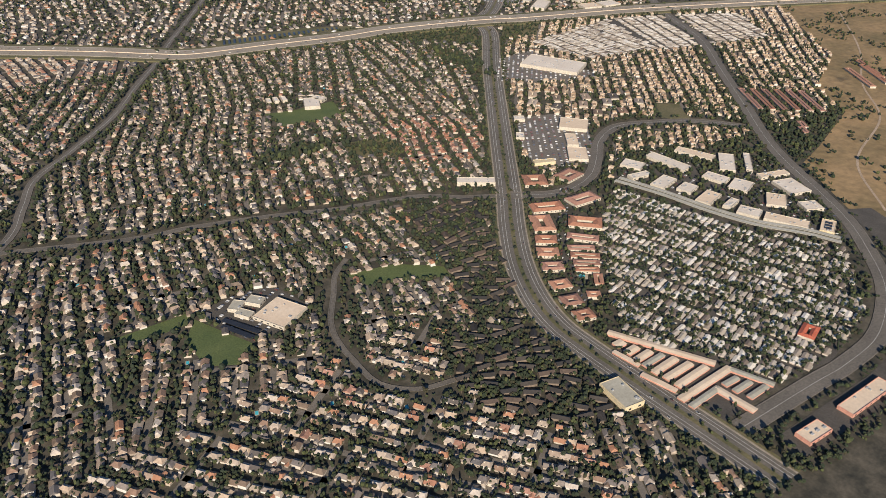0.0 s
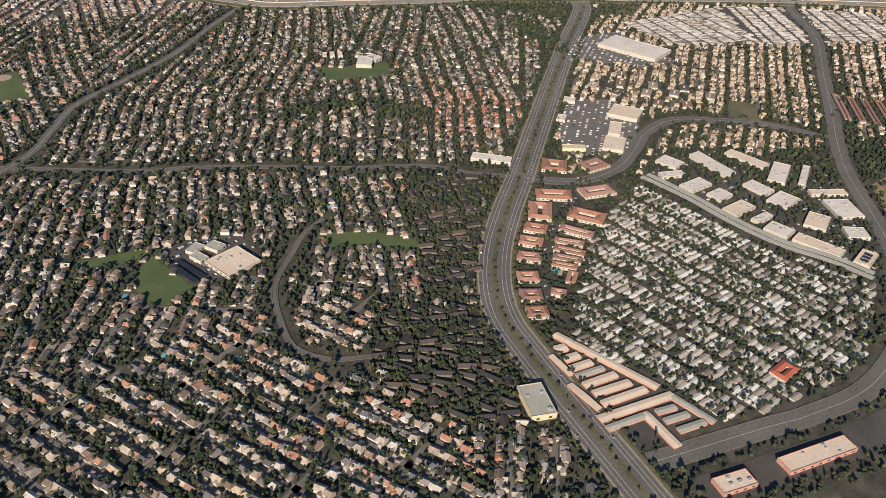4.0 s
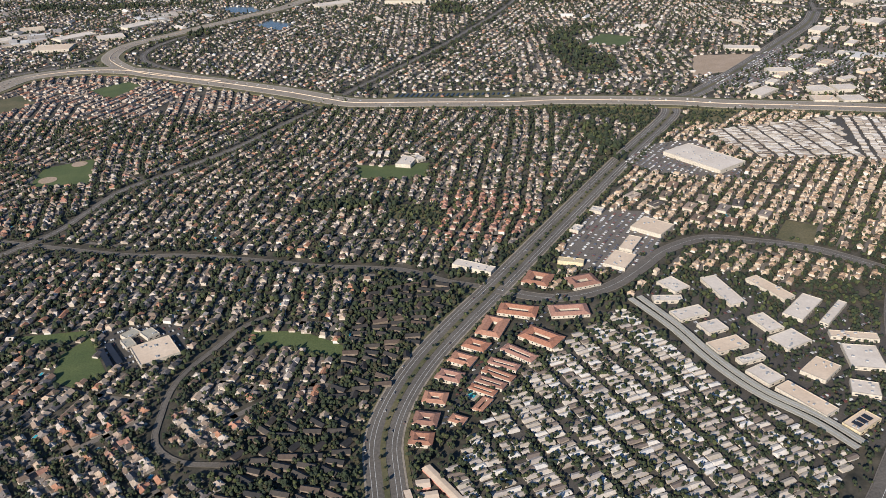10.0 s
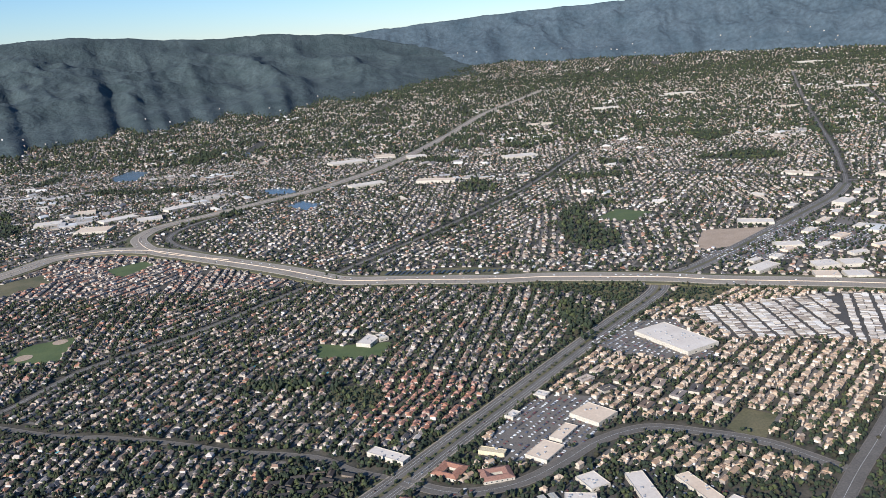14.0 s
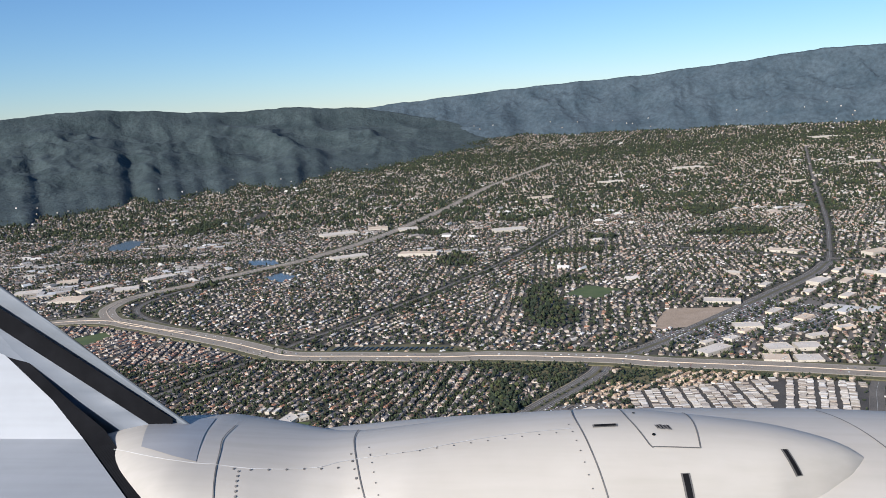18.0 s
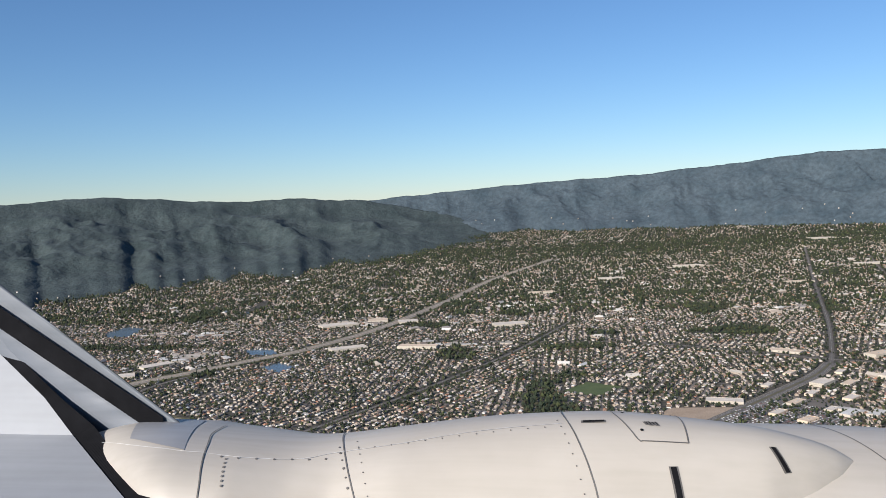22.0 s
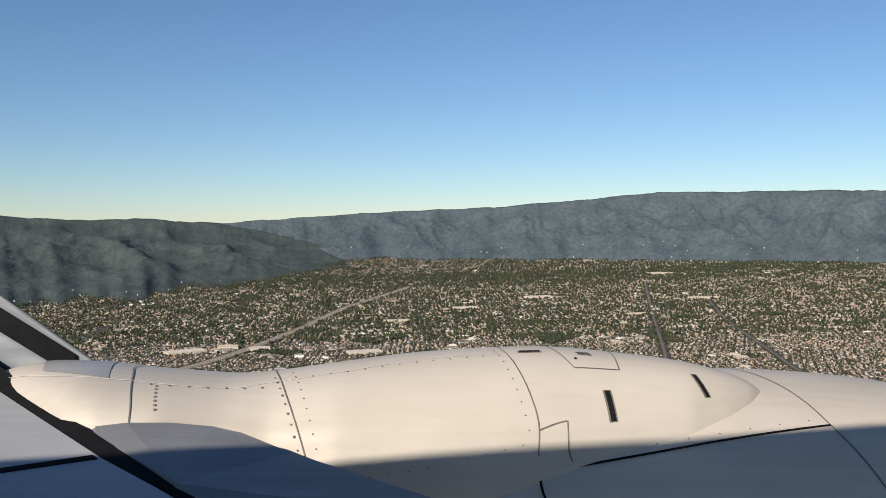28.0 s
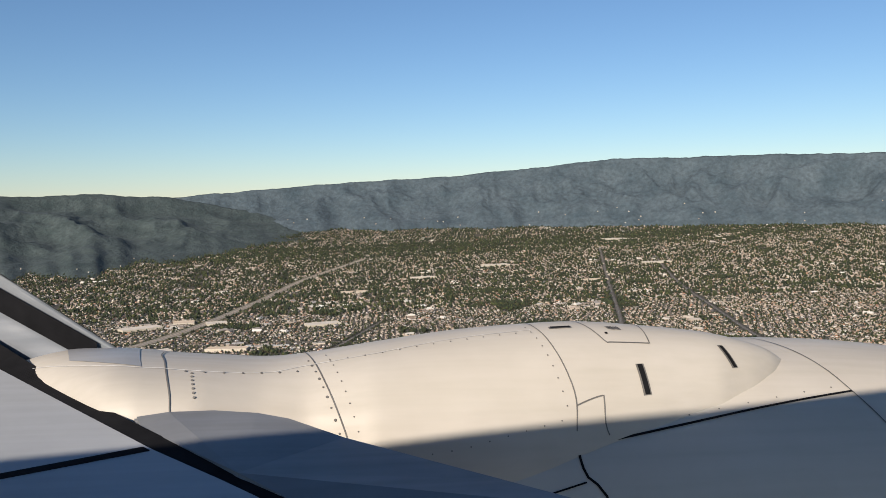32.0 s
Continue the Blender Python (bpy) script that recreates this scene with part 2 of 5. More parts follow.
def sides(line, offset):
    d = np.gradient(line, axis=0)
    d /= np.linalg.norm(d, axis=1)[:, None] + 1e-9
    return line + offset * np.stack([-d[:, 1], d[:, 0]], 1)


def ribbon(name, line, width, z, mat, parent=None, label="", shift=0.0, thick=0.0):
    """A strip of surface along a line, with sides down to thick below."""
    a, b = sides(line, shift - width / 2), sides(line, shift + width / 2)
    n = len(line)
    top = [np.c_[a, np.full(n, z)], np.c_[b, np.full(n, z)]]
    rows = [np.c_[a, np.full(n, z - thick)], *top, np.c_[b, np.full(n, z - thick)]] if thick else top
    v = np.vstack(rows)
    v[:, 2] += ground_z(v[:, 0], v[:, 1])
    i = np.arange(n - 1)
    f = np.vstack([np.stack([k * n + i, k * n + i + 1, (k + 1) * n + i + 1, (k + 1) * n + i], 1) for k in range(len(rows) - 1)])[:, ::-1]
    ob = new(name, arrays_mesh(name, v, f, [mat]))
    if parent:
        ob.parent = parent
    return tagged(ob, label)


def patch(name, points, z, mat, label, category="", kind="structure", rounding=3.0):
    """A flat piece of ground with a kerb-high edge."""
    bm = bmesh.new()
    line = smooth_line([*points, points[0]], rounding * 4)[:-1] if rounding > 3 else np.array(points, float)
    f = bm.faces.new([bm.verts.new((x, y, z)) for x, y in line])
    bmesh.ops.recalc_face_normals(bm, faces=[f])
    if f.normal.z < 0:
        f.normal_flip()
    ext = bmesh.ops.extrude_face_region(bm, geom=[f])
    for v in ext["geom"]:
        if isinstance(v, bmesh.types.BMVert):
            v.co.z = z - 0.12
    bmesh.ops.triangulate(bm, faces=bm.faces[:])
    bmesh.ops.recalc_face_normals(bm, faces=bm.faces[:])
    return tagged(part(name, bm, mat), label, category or name.replace("_", " "), "", kind)


# ---- the plan ----
ROADS = {  # name: width and the line of its middle
    "road_main": (20, [(-95, 190), (-98, 234), (-101, 275), (-104, 326), (-104, 359), (-95, 393), (-76, 433), (-47, 478), (-16, 521), (33, 592), (89, 673), (170, 789),
                       (250, 899), (272, 951), (322, 990), (413, 1083), (542, 1227), (652, 1352), (716, 1448)]),
    "road_avenue": (6.5, [(716, 1448), (756, 1543), (887, 1888), (1027, 2296), (1240, 2917), (1437, 3502)]),
    "road_cross_west": (4.6, [(-16, 521), (-51, 538), (-82, 560), (-148, 576), (-187, 590), (-220, 600), (-262, 611), (-305, 618), (-420, 660)]),
    "road_cross_east": (10, [(-14, 519), (13, 504), (36, 501), (69, 512), (99, 536), (128, 563), (167, 580), (204, 569), (247, 547), (284, 506)]),
    "road_hill": (12, [(580, 930), (520, 831), (474, 735), (391, 630), (324, 545), (285, 497), (250, 448), (214, 381), (189, 338), (161, 304), (121, 265), (67, 237), (20, 230), (-14, 230), (-83, 229)]),
    "road_diagonal": (6, [(-480, 560), (-387, 656), (-361, 712), (-342, 760), (-300, 806), (-245, 870), (-199, 945), (-148, 1022), (-123, 1069), (-74, 1147), (10, 1286), (82, 1420), (190, 1640), (330, 2000)]),
    "road_far": (9, [(-269, 1743), (20, 1779), (199, 1739), (427, 1694), (637, 1552), (721, 1481), (900, 1400), (1200, 1330)]),
    "road_school": (2.4, [(-180, 505), (-198, 489), (-209, 470), (-226, 442), (-232, 421), (-233, 399), (-231, 372), (-214, 355), (-190, 350)]),
    "freeway_ramp": (9, [(-470, 1440), (-508, 1350), (-535, 1295), (-600, 1252), (-690, 1180), (-800, 1040)]),
    "freeway_ramp_inner": (8, [(-209, 1092), (-300, 1165), (-385, 1235), (-440, 1310), (-440, 1390), (-400, 1480)]),
    "road_north": (6, [(1010, 1380), (1060, 1600), (1180, 2000), (1330, 2500), (1560, 3200)]),
}
FREEWAY = [(-760, 900), (-628, 1116), (-577, 1225), (-462, 1241), (-319, 1154), (-209, 1081), (-150, 1035), (-111, 1011), (-24, 998), (74, 982), (146, 978), (272, 951), (335, 928), (491, 885), (700, 810), (980, 700)]
FREEWAY_WEST = [(-300, 1150), (-420, 1215), (-480, 1290), (-495, 1344), (-480, 1413), (-404, 1506), (-318, 1615), (-241, 1714), (-124, 1975), (1, 2426), (145, 2968), (400, 3500)]
AREAS = {  # pieces of ground with a surface of their own
    "school_field": [(-299, 493), (-289, 472), (-277, 448), (-293, 434), (-310, 443), (-312, 473)],
    "park_field": [(-114, 756), (-116, 795), (-84, 789), (-40, 791), (-48, 750), (-75, 750)],
    "palm_lawn": [(-191, 487), (-154, 480), (-125, 458), (-128, 445), (-184, 467)],
    "garden_lawn": [(-347, 500), (-301, 502), (-300, 490), (-342, 488)],
    "scrub_park": [(-91, 655), (-84, 690), (-42, 678), (-34, 648), (-55, 637)],
    "ball_field": [(-439, 837), (-394, 859), (-376, 783), (-436, 781)],
    "school_lot": [(-293, 501), (-267, 504), (-240, 502), (-229, 468), (-247, 452), (-276, 450), (-288, 474)],
    "market_lot": [(160, 770), (195, 811), (251, 812), (262, 700), (225, 705), (150, 744)],
    "shop_lot": [(55, 590), (95, 650), (135, 640), (150, 600), (88, 530), (36, 545)],
    "bare_lot": [(384, 1174), (476, 1168), (413, 1083), (342, 1064)],
    "solar_field": [(-76, 1027), (-73, 1052), (50, 1048), (118, 1020), (112, 1008), (50, 1019)],
    "west_field": [(-613, 1086), (-563, 1131), (-530, 1091), (-575, 1011)],
    "sport_field": [(-476, 1136), (-433, 1179), (-408, 1152), (-436, 1092)],
    "far_lawn": [(249, 1285), (293, 1347), (345, 1310), (299, 1252)],
    "east_lawn": [(249, 604), (269, 589), (244, 548), (225, 573)],
    "interchange_west": [(105, 956), (226, 943), (247, 922), (212, 876), (173, 903)],
    "interchange_east": [(290, 925), (340, 905), (300, 862), (248, 868)],
    "dry_hill": [(740, 830), (900, 740), (600, 380), (190, 290), (205, 345), (253, 425), (300, 440), (405, 480), (440, 540), (560, 600), (640, 700)],
    "mobile_home_park": [(71, 485), (146, 313), (78, 252), (14, 237), (-44, 243), (-78, 325), (-62, 345), (-8, 420)],
    "trailer_park": [(268, 839), (438, 868), (530, 835), (620, 790), (560, 690), (409, 722), (382, 735), (289, 752)],
    "business_park": [(82, 500), (120, 530), (160, 520), (225, 465), (240, 420), (190, 340), (160, 316)],
    "storage_yard": [(-92, 327), (-52, 282), (-33, 240), (-84, 238), (-94, 250)],
    "pond": [(-823, 2030), (-813, 2138), (-748, 2088), (-732, 1967), (-780, 1952)],
    "condo_park": [(-179, 384), (-156, 386), (-124, 378), (-122, 330), (-122, 302), (-140, 272), (-164, 289), (-186, 313), (-192, 342)],
    "brown_park": [(-107, 546), (-44, 528), (-75, 465), (-102, 402), (-141, 386)],
    "south_lot": [(-70, 214), (20, 216), (70, 222), (128, 250), (175, 300), (205, 350), (225, 340), (200, 260), (120, 198), (-70, 195)],
    "creek_pond": [(-567, 2345), (-579, 2598), (-550, 2626), (-541, 2452), (-545, 2282)],
    "bridge_pond": [(-382, 1739), (-315, 1731), (-293, 1667), (-350, 1666)],
    "lower_pond": [(-294, 1537), (-269, 1584), (-218, 1531), (-244, 1487)],
    "dealer_lot": [(342, 1055), (405, 1064), (470, 1150), (560, 1230), (640, 1180), (560, 1040), (430, 1000), (340, 990)],
}
LINES = {k: smooth_line(v[1]) for k, v in ROADS.items()}
LINES["freeway"], LINES["freeway_west"] = smooth_line(FREEWAY), smooth_line(FREEWAY_WEST)
WIDTHS = {**{k: v[0] for k, v in ROADS.items()}, "freeway": 34, "freeway_west": 26}

# Where houses and trees may stand: a grid of three-metre cells.
CELL, X0, Y0, NX, NY = 3.0, -3300.0, 0.0, 2400, 1570
no_house, no_tree = np.zeros((NX, NY), bool), np.zeros((NX, NY), bool)


def cell(x, y):
    return np.clip(((np.asarray(x) - X0) / CELL).astype(int), 0, NX - 1), np.clip(((np.asarray(y) - Y0) / CELL).astype(int), 0, NY - 1)


def inside(points, x, y):
    p, hit = np.array(points, float), np.zeros(np.shape(x), bool)
    for (xa, ya), (xb, yb) in zip(p, np.roll(p, -1, 0)):
        if ya != yb:
            hit ^= ((ya > y) != (yb > y)) & (x < (xb - xa) * (y - ya) / (yb - ya) + xa)
    return hit


def mark(grid, points):
    p = np.array(points, float)
    (ia, ib), (ja, jb) = cell(*zip(p.min(0), p.max(0)))[0], cell(*zip(p.min(0), p.max(0)))[1]
    gx, gy = np.meshgrid(X0 + (np.arange(ia, ib + 1) + 0.5) * CELL, Y0 + (np.arange(ja, jb + 1) + 0.5) * CELL, indexing="ij")
    grid[ia:ib + 1, ja:jb + 1] |= inside(points, gx, gy)


def mark_line(grid, line, width):
    fine = np.vstack([line[:-1] + (line[1:] - line[:-1]) * t for t in (0, 0.25, 0.5, 0.75)])
    for o in np.arange(-width / 2, width / 2 + 0.1, 2.0):
        grid[cell(*sides(fine, o).T)] = True


for name, line in LINES.items():
    mark_line(no_house, line, WIDTHS[name] + 14)
    mark_line(no_tree, line, WIDTHS[name] + 4)
WOODED = ("scrub_park", "mobile_home_park", "business_park", "interchange_west", "interchange_east", "dealer_lot", "condo_park", "brown_park")
for name, points in AREAS.items():
    mark(no_house, points)
    if name not in WOODED:
        mark(no_tree, points)


def corners(x, y, length, width, turn, grow=0.0):
    a = radians(turn)
    u, v = np.array((math.cos(a), math.sin(a))) * (length / 2 + grow), np.array((-math.sin(a), math.cos(a))) * (width / 2 + grow)
    return [tuple(np.array((x, y)) + s * u + t * v) for s, t in ((-1, -1), (1, -1), (1, 1), (-1, 1))]


# ---- ground and roads ----
def ground_z(x, y):
    """The valley floor is level near by and rises towards the foot of the far hills."""
    d = np.hypot(np.asarray(x, float) - 226, np.asarray(y, float) - 34)
    s = np.clip((d - 2400) / 2250, 0, 1.05)
    return np.where(s > 0, 297 - d * 297 / (2400 + 2250 * s / (1 - 0.7 * s)), 0.0)


bm = bmesh.new()
bmesh.ops.create_grid(bm, x_segments=150, y_segments=150, size=6000)
for v in bm.verts:
    v.co.z = float(ground_z(v.co.x, v.co.y)) - (40 if math.hypot(v.co.x, v.co.y) > 5200 else 0)
tagged(part("ground", bm, M_GROUND), "suburban earth, gardens and paving between houses", "ground", "", "structure")
SURFACE = {"palm_lawn": M_LAWN, "garden_lawn": M_LAWN, "scrub_park": M_VERGE, "school_field": M_LAWN, "park_field": M_LAWN, "ball_field": M_LAWN, "school_lot": M_LOT, "market_lot": M_STREET, "shop_lot": M_STREET, "bare_lot": M_DIRT,
           "solar_field": M_VERGE, "west_field": M_VERGE, "sport_field": M_LAWN, "far_lawn": M_LAWN, "east_lawn": M_VERGE, "interchange_west": M_VERGE, "interchange_east": M_VERGE,
           "dry_hill": M_DRY, "mobile_home_park": M_LOT, "trailer_park": M_LOT, "business_park": M_LOT, "storage_yard": M_LOT, "pond": M_WATER, "condo_park": M_GROUND, "brown_park": M_GROUND, "south_lot": M_LOT, "creek_pond": M_WATER,
           "bridge_pond": M_WATER, "lower_pond": M_WATER, "dealer_lot": M_STREET}
for k, (name, points) in enumerate(AREAS.items()):
    words = name.replace("_", " ")
    label = {M_LAWN: f"mown green grass of the {words}", M_WATER: f"still blue water of the {words}", M_DRY: "dry golden grass of the open hill"}.get(SURFACE[name], f"worn surface of the {words}")
    patch(name, points, 0.08 + 0.004 * k, SURFACE[name], label, "water" if SURFACE[name] is M_WATER else "ground", "structure", 2.0)
for k, (name, line) in enumerate(LINES.items()):
    way = name in ("freeway", "freeway_west")
    width = WIDTHS[name]
    road = ribbon(name, line, width, 0.30 + 0.02 * k + (1.6 if way else 0), M_CONCRETE if way else M_ASPHALT, None, "", 0, 0.3)
    tagged(road, "pale concrete freeway on a low bank" if way else "grey asphalt road with worn lanes", "road", "", "structure")
    z = 0.33 + 0.02 * k + (1.6 if way else 0)
    if way:
        tagged(ribbon("embankment", line, width + 16, 1.4 + 0.02 * k, M_VERGE, None, "", 0, 1.5), "dry grass bank under the freeway", "embankment", "", "structure")
        ribbon("barrier", line, 0.8, z + 0.5, M_FLAT_TAN, road, "pale concrete barrier", 0, 0.5)
        for s in (-1, 1):
            ribbon("carriageway", line, width * 0.38, z + 0.012, M_TANROAD, road, "worn asphalt carriageway", s * width * 0.24)
    elif width > 15:
        ribbon("median", line[:220], 3.0, z + 0.14, M_VERGE, road, "planted median strip", 0, 0.15)
        for s in (-7.6, -5.0, 5.0, 7.6):
            ribbon("lane_line", line[:220], 0.22, z + 0.012, M_PAINT, road, "white lane line", s)
        for s in (-1, 1):
            ribbon("sidewalk", line[:220], 1.2, z + 0.08, M_TANROAD, road, "concrete sidewalk", s * 10.7, 0.3)
            ribbon("shoulder", line[:95], 2.2, z - 0.04, M_VERGE, road, "worn strip beside the sidewalk", s * 12.5, 0.3)
    else:
        if width > 5:
            ribbon("lane_line", line, 0.2, z + 0.012, M_PAINT, road, "pale centre line")
        for s in (-1, 1):
            ribbon("sidewalk", line, 0.7, z + 0.04, M_ASPHALT if width < 5 else M_STREET, road, "concrete sidewalk", s * (width / 2 + 0.45), 0.25)


LANE = smooth_line([(30, 505), (12, 483), (-12, 458), (-28, 438), (-40, 422), (-49, 408), (-58, 390), (-67, 368)], 5)
tagged(ribbon("apartment_lane", LANE, 4.5, 0.26, M_LOT, None, "", 0, 0.2), "dark lane with parked cars between apartments", "lane", "", "structure")


# ---- buildings with flat roofs ----
def flat_building(x, y, length, width, turn, h, roof, wall, label, category="building", group="", units=4, panels=False):
    ob = thing("commercial_building", x, y, float(ground_z(x, y)), turn, label, category, group)
    a, b = length / 2, width / 2
    slab("wall", -a, -b, 0, a, b, h, wall, ob)
    slab("roof", -a + 0.3, -b + 0.3, h, a - 0.3, b - 0.3, h + 0.12, roof, ob, "flat pale roof")
    for px0, py0, px1, py1 in ((-a, -b, a, -b + 0.3), (-a, b - 0.3, a, b), (-a, -b + 0.3, -a + 0.3, b - 0.3), (a - 0.3, -b + 0.3, a, b - 0.3)):
        slab("parapet", px0, py0, h, px1, py1, h + 0.45, wall, ob)
    r = random.Random(int(x * 7 + y * 13))
    for _ in range(units):
        u, v, s = r.uniform(-0.8, 0.8) * a, r.uniform(-0.75, 0.75) * b, r.uniform(0.5, 1.1)
        slab("air_unit", u - s, v - s * 0.7, h + 0.12, u + s, v + s * 0.7, h + 0.12 + r.uniform(0.5, 0.9), M_UNIT, ob, "grey metal roof unit")
    n = max(2, int(length / (5 if y < 600 else 14)))
    for i in range(n):
        u = -a + (i + 0.5) * length / n
        for s in (-1, 1):
            slab("window", u - 0.9, s * b - 0.05, 0.9, u + 0.9, s * b + 0.05, min(h - 0.6, 2.2), M_GLASS, ob, "dark window")
    if panels:
        for i in range(3):
            slab("solar_panel", -a * 0.6 + i * a * 0.45, -b * 0.5, h + 0.3, -a * 0.6 + i * a * 0.45 + a * 0.35, b * 0.5, h + 0.42, M_PANEL, ob, "dark solar panel")
    for grid, g in ((no_house, 6), (no_tree, 2)):
        mark(grid, corners(x, y, length, width, turn, g))
    return ob


for k, (x, y, l, w, a) in enumerate([(114, 505, 15, 19, 26), (146, 492, 13, 42, 9), (181, 491, 11, 36, 23), (191, 462, 36, 14, -138), (208, 452, 6, 37, -47), (206, 423, 30, 8, -16), (111, 465, 24, 13, 15),
                                     (120, 446, 16, 13, 16), (121, 424, 24, 13, 16), (129, 407, 18, 7, 16), (130, 389, 14, 18, 25), (143, 363, 12, 34, 28), (157, 446, 13, 21, 16), (163, 424, 22, 17, 22),
                                     (166, 390, 22, 16, -142), (199, 399, 21, 26, -15), (182, 368, 16, 14, -23), (163, 339, 21, 11, 29), (103, 486, 21, 8, -7)]):
    flat_building(x, y, l, w, a, 2.4, (M_FLAT, M_FLAT, M_FLAT_TAN)[k % 3], M_YELLOW if k == 17 else M_CREAM, "pale flat-roofed business building with cream walls", "warehouse", "business park buildings", 5, k == 17)
for x, y, l, w, a in ((-250, 467, 25, 26, -62),):
    flat_building(x, y, l, w, a, 2.4, M_FLAT_TAN, M_CREAM, "large school building with a pale flat roof", "school", "", 6)
for x, y, l, w, a in ((-271, 490, 11, 8, 46), (-258, 489, 9, 11, 40), (-270, 479, 7, 11, 34)):
    flat_building(x, y, l, w, a, 2.4, M_FLAT_GREY, M_CREAM, "grey-roofed portable classroom beside the school", "classroom", "school annexes", 1)
for x, y, l, w, a in ((-64, 792, 25, 16, 68), (-52, 800, 10, 14, 30)):
    flat_building(x, y, l, w, a, 3.4, M_FLAT, M_CREAM, "white-roofed school building beside a green field", "school", "", 3)
for x, y, l, w, a in ((-99, 822, 11, 5, 75), (-91, 821, 12, 5, 79), (-83, 819, 12, 5, 79)):
    flat_building(x, y, l, w, a, 2.6, M_FLAT, M_CREAM, "long white-roofed classroom row", "classroom", "park school rows", 1)
flat_building(-27, 553, 10, 33, 57, 3.4, M_FLAT, M_CREAM, "white-roofed strip mall with cream front", "shop", "", 5)
flat_building(235, 754, 40, 70, 31, 3.8, M_FLAT, M_CREAM, "huge white-roofed store with roof units", "store", "", 24)
for k, (x, y, l, w, a) in enumerate([(131, 603, 25, 28, 45), (104, 576, 26, 11, 55), (87, 549, 26, 18, 53), (95, 645, 10, 11, 58), (68, 610, 12, 8, 53)]):
    flat_building(x, y, l, w, a, 3.4 if k == 0 else 2.6, (M_FLAT_TAN, M_FLAT)[k > 2], M_CREAM, "tan flat-roofed shop with cream walls beside a car park", "shop", "shopping centre", 4)
flat_building(49, 552, 7, 20, 69, 3.0, M_YELLOW, M_YELLOW, "yellow single-storey shop row", "shop", "", 2)
for k, (x, y, l, w, a) in enumerate([(469, 1198, 51, 22, -15), (678, 1555, 60, 24, -39), (396, 968, 44, 20, 37), (469, 967, 30, 24, 5), (503, 967, 28, 24, -1), (454, 926, 28, 22, -12), (487, 921, 28, 22, -5), (464, 1063, 35, 20, -3),
                                     (-723, 1487, 48, 30, 20), (-694, 1577, 41, 28, 23), (-596, 1496, 65, 30, 44), (-531, 1479, 44, 34, 23), (-508, 1576, 63, 30, 49), (-605, 1410, 58, 40, 3)]):
    flat_building(x, y, l, w, a, 3.6, (M_FLAT, M_FLAT_TAN)[k % 4 == 1], M_CREAM, "white-roofed warehouse beyond the freeway", "warehouse", "warehouses beyond the freeway", 4)
for k, (x, y, l, w, a) in enumerate([(430, 1012, 18, 12, 40), (456, 1042, 22, 10, 40), (398, 1000, 20, 10, 35), (520, 1130, 30, 12, 45), (562, 1182, 34, 14, 45), (603, 1232, 30, 12, 50), (505, 1052, 26, 12, 40), (545, 1092, 28, 14, 40), (594, 1140, 24, 12, 45), (645, 1200, 30, 14, 45),
                                     (680, 1290, 34, 14, 48), (700, 1370, 30, 12, 55), (560, 1290, 26, 12, 48), (620, 1370, 30, 12, 52), (530, 1010, 24, 12, 20), (575, 1040, 24, 12, 20)]):
    flat_building(x, y, l, w, a, 3.0, (M_FLAT, M_FLAT_TAN)[k % 3 == 1], (M_CREAM, M_FLAT_TAN)[k % 2], "low pale-roofed dealer hall among parked cars", "shop", "dealer halls", 3)
for k, (x, y, l, w, a) in enumerate([(-235, 2034, 90, 45, 28), (-145, 2095, 50, 40, 6), (-64, 2061, 48, 40, 12), (-154, 1700, 77, 30, 29), (-9, 1702, 83, 26, -10), (186, 1973, 79, 40, 15), (1587, 3700, 110, 70, 6),
                                     (820, 1500, 50, 24, 30), (760, 1330, 46, 22, 45), (640, 1290, 40, 22, 45), (1100, 2650, 90, 34, 10), (1480, 3000, 120, 40, 5), (880, 3150, 110, 50, 8), (300, 2600, 80, 36, 12), (560, 2900, 90, 40, 5)]):
    flat_building(x, y, l, w, a, 5.5, (M_FLAT, M_FLAT_TAN)[k % 3 == 1], M_CREAM, "pale flat-roofed building far across the valley", "building", "far commercial buildings", 2)


# ---- storage rows, apartments, canopies, pools ----
def gable_row(name, x, y, length, width, turn, h, roof, wall, label, category, group, rise=0.8, doors=0):
    ob = thing(name, x, y, 0, turn, label, category, group)
    a, b = length / 2, width / 2
    slab("wall", -a, -b, 0, a, b, h, wall, ob)
    bm = bmesh.new()
    o = 0.25
    v = [bm.verts.new(c) for c in ((-a - o, -b - o, h), (a + o, -b - o, h), (a + o, b + o, h), (-a - o, b + o, h), (-a - o, 0, h + rise), (a + o, 0, h + rise))]
    for f in ((0, 1, 5, 4), (2, 3, 4, 5), (1, 2, 5), (3, 0, 4), (3, 2, 1, 0)):
        bm.faces.new([v[i] for i in f])
    part("roof", bm, roof, ob)
    for i in range(doors):
        u = -a + (i + 0.5) * length / doors
        for s in (-1, 1):
            slab("roller_door", u - 0.6, s * b - 0.04, 0, u + 0.6, s * b + 0.04, h * 0.8, M_SALMON, ob, "salmon roller door")
    for grid, g in ((no_house, 4), (no_tree, 1)):
        mark(grid, corners(x, y, length, width, turn, g))
    return ob


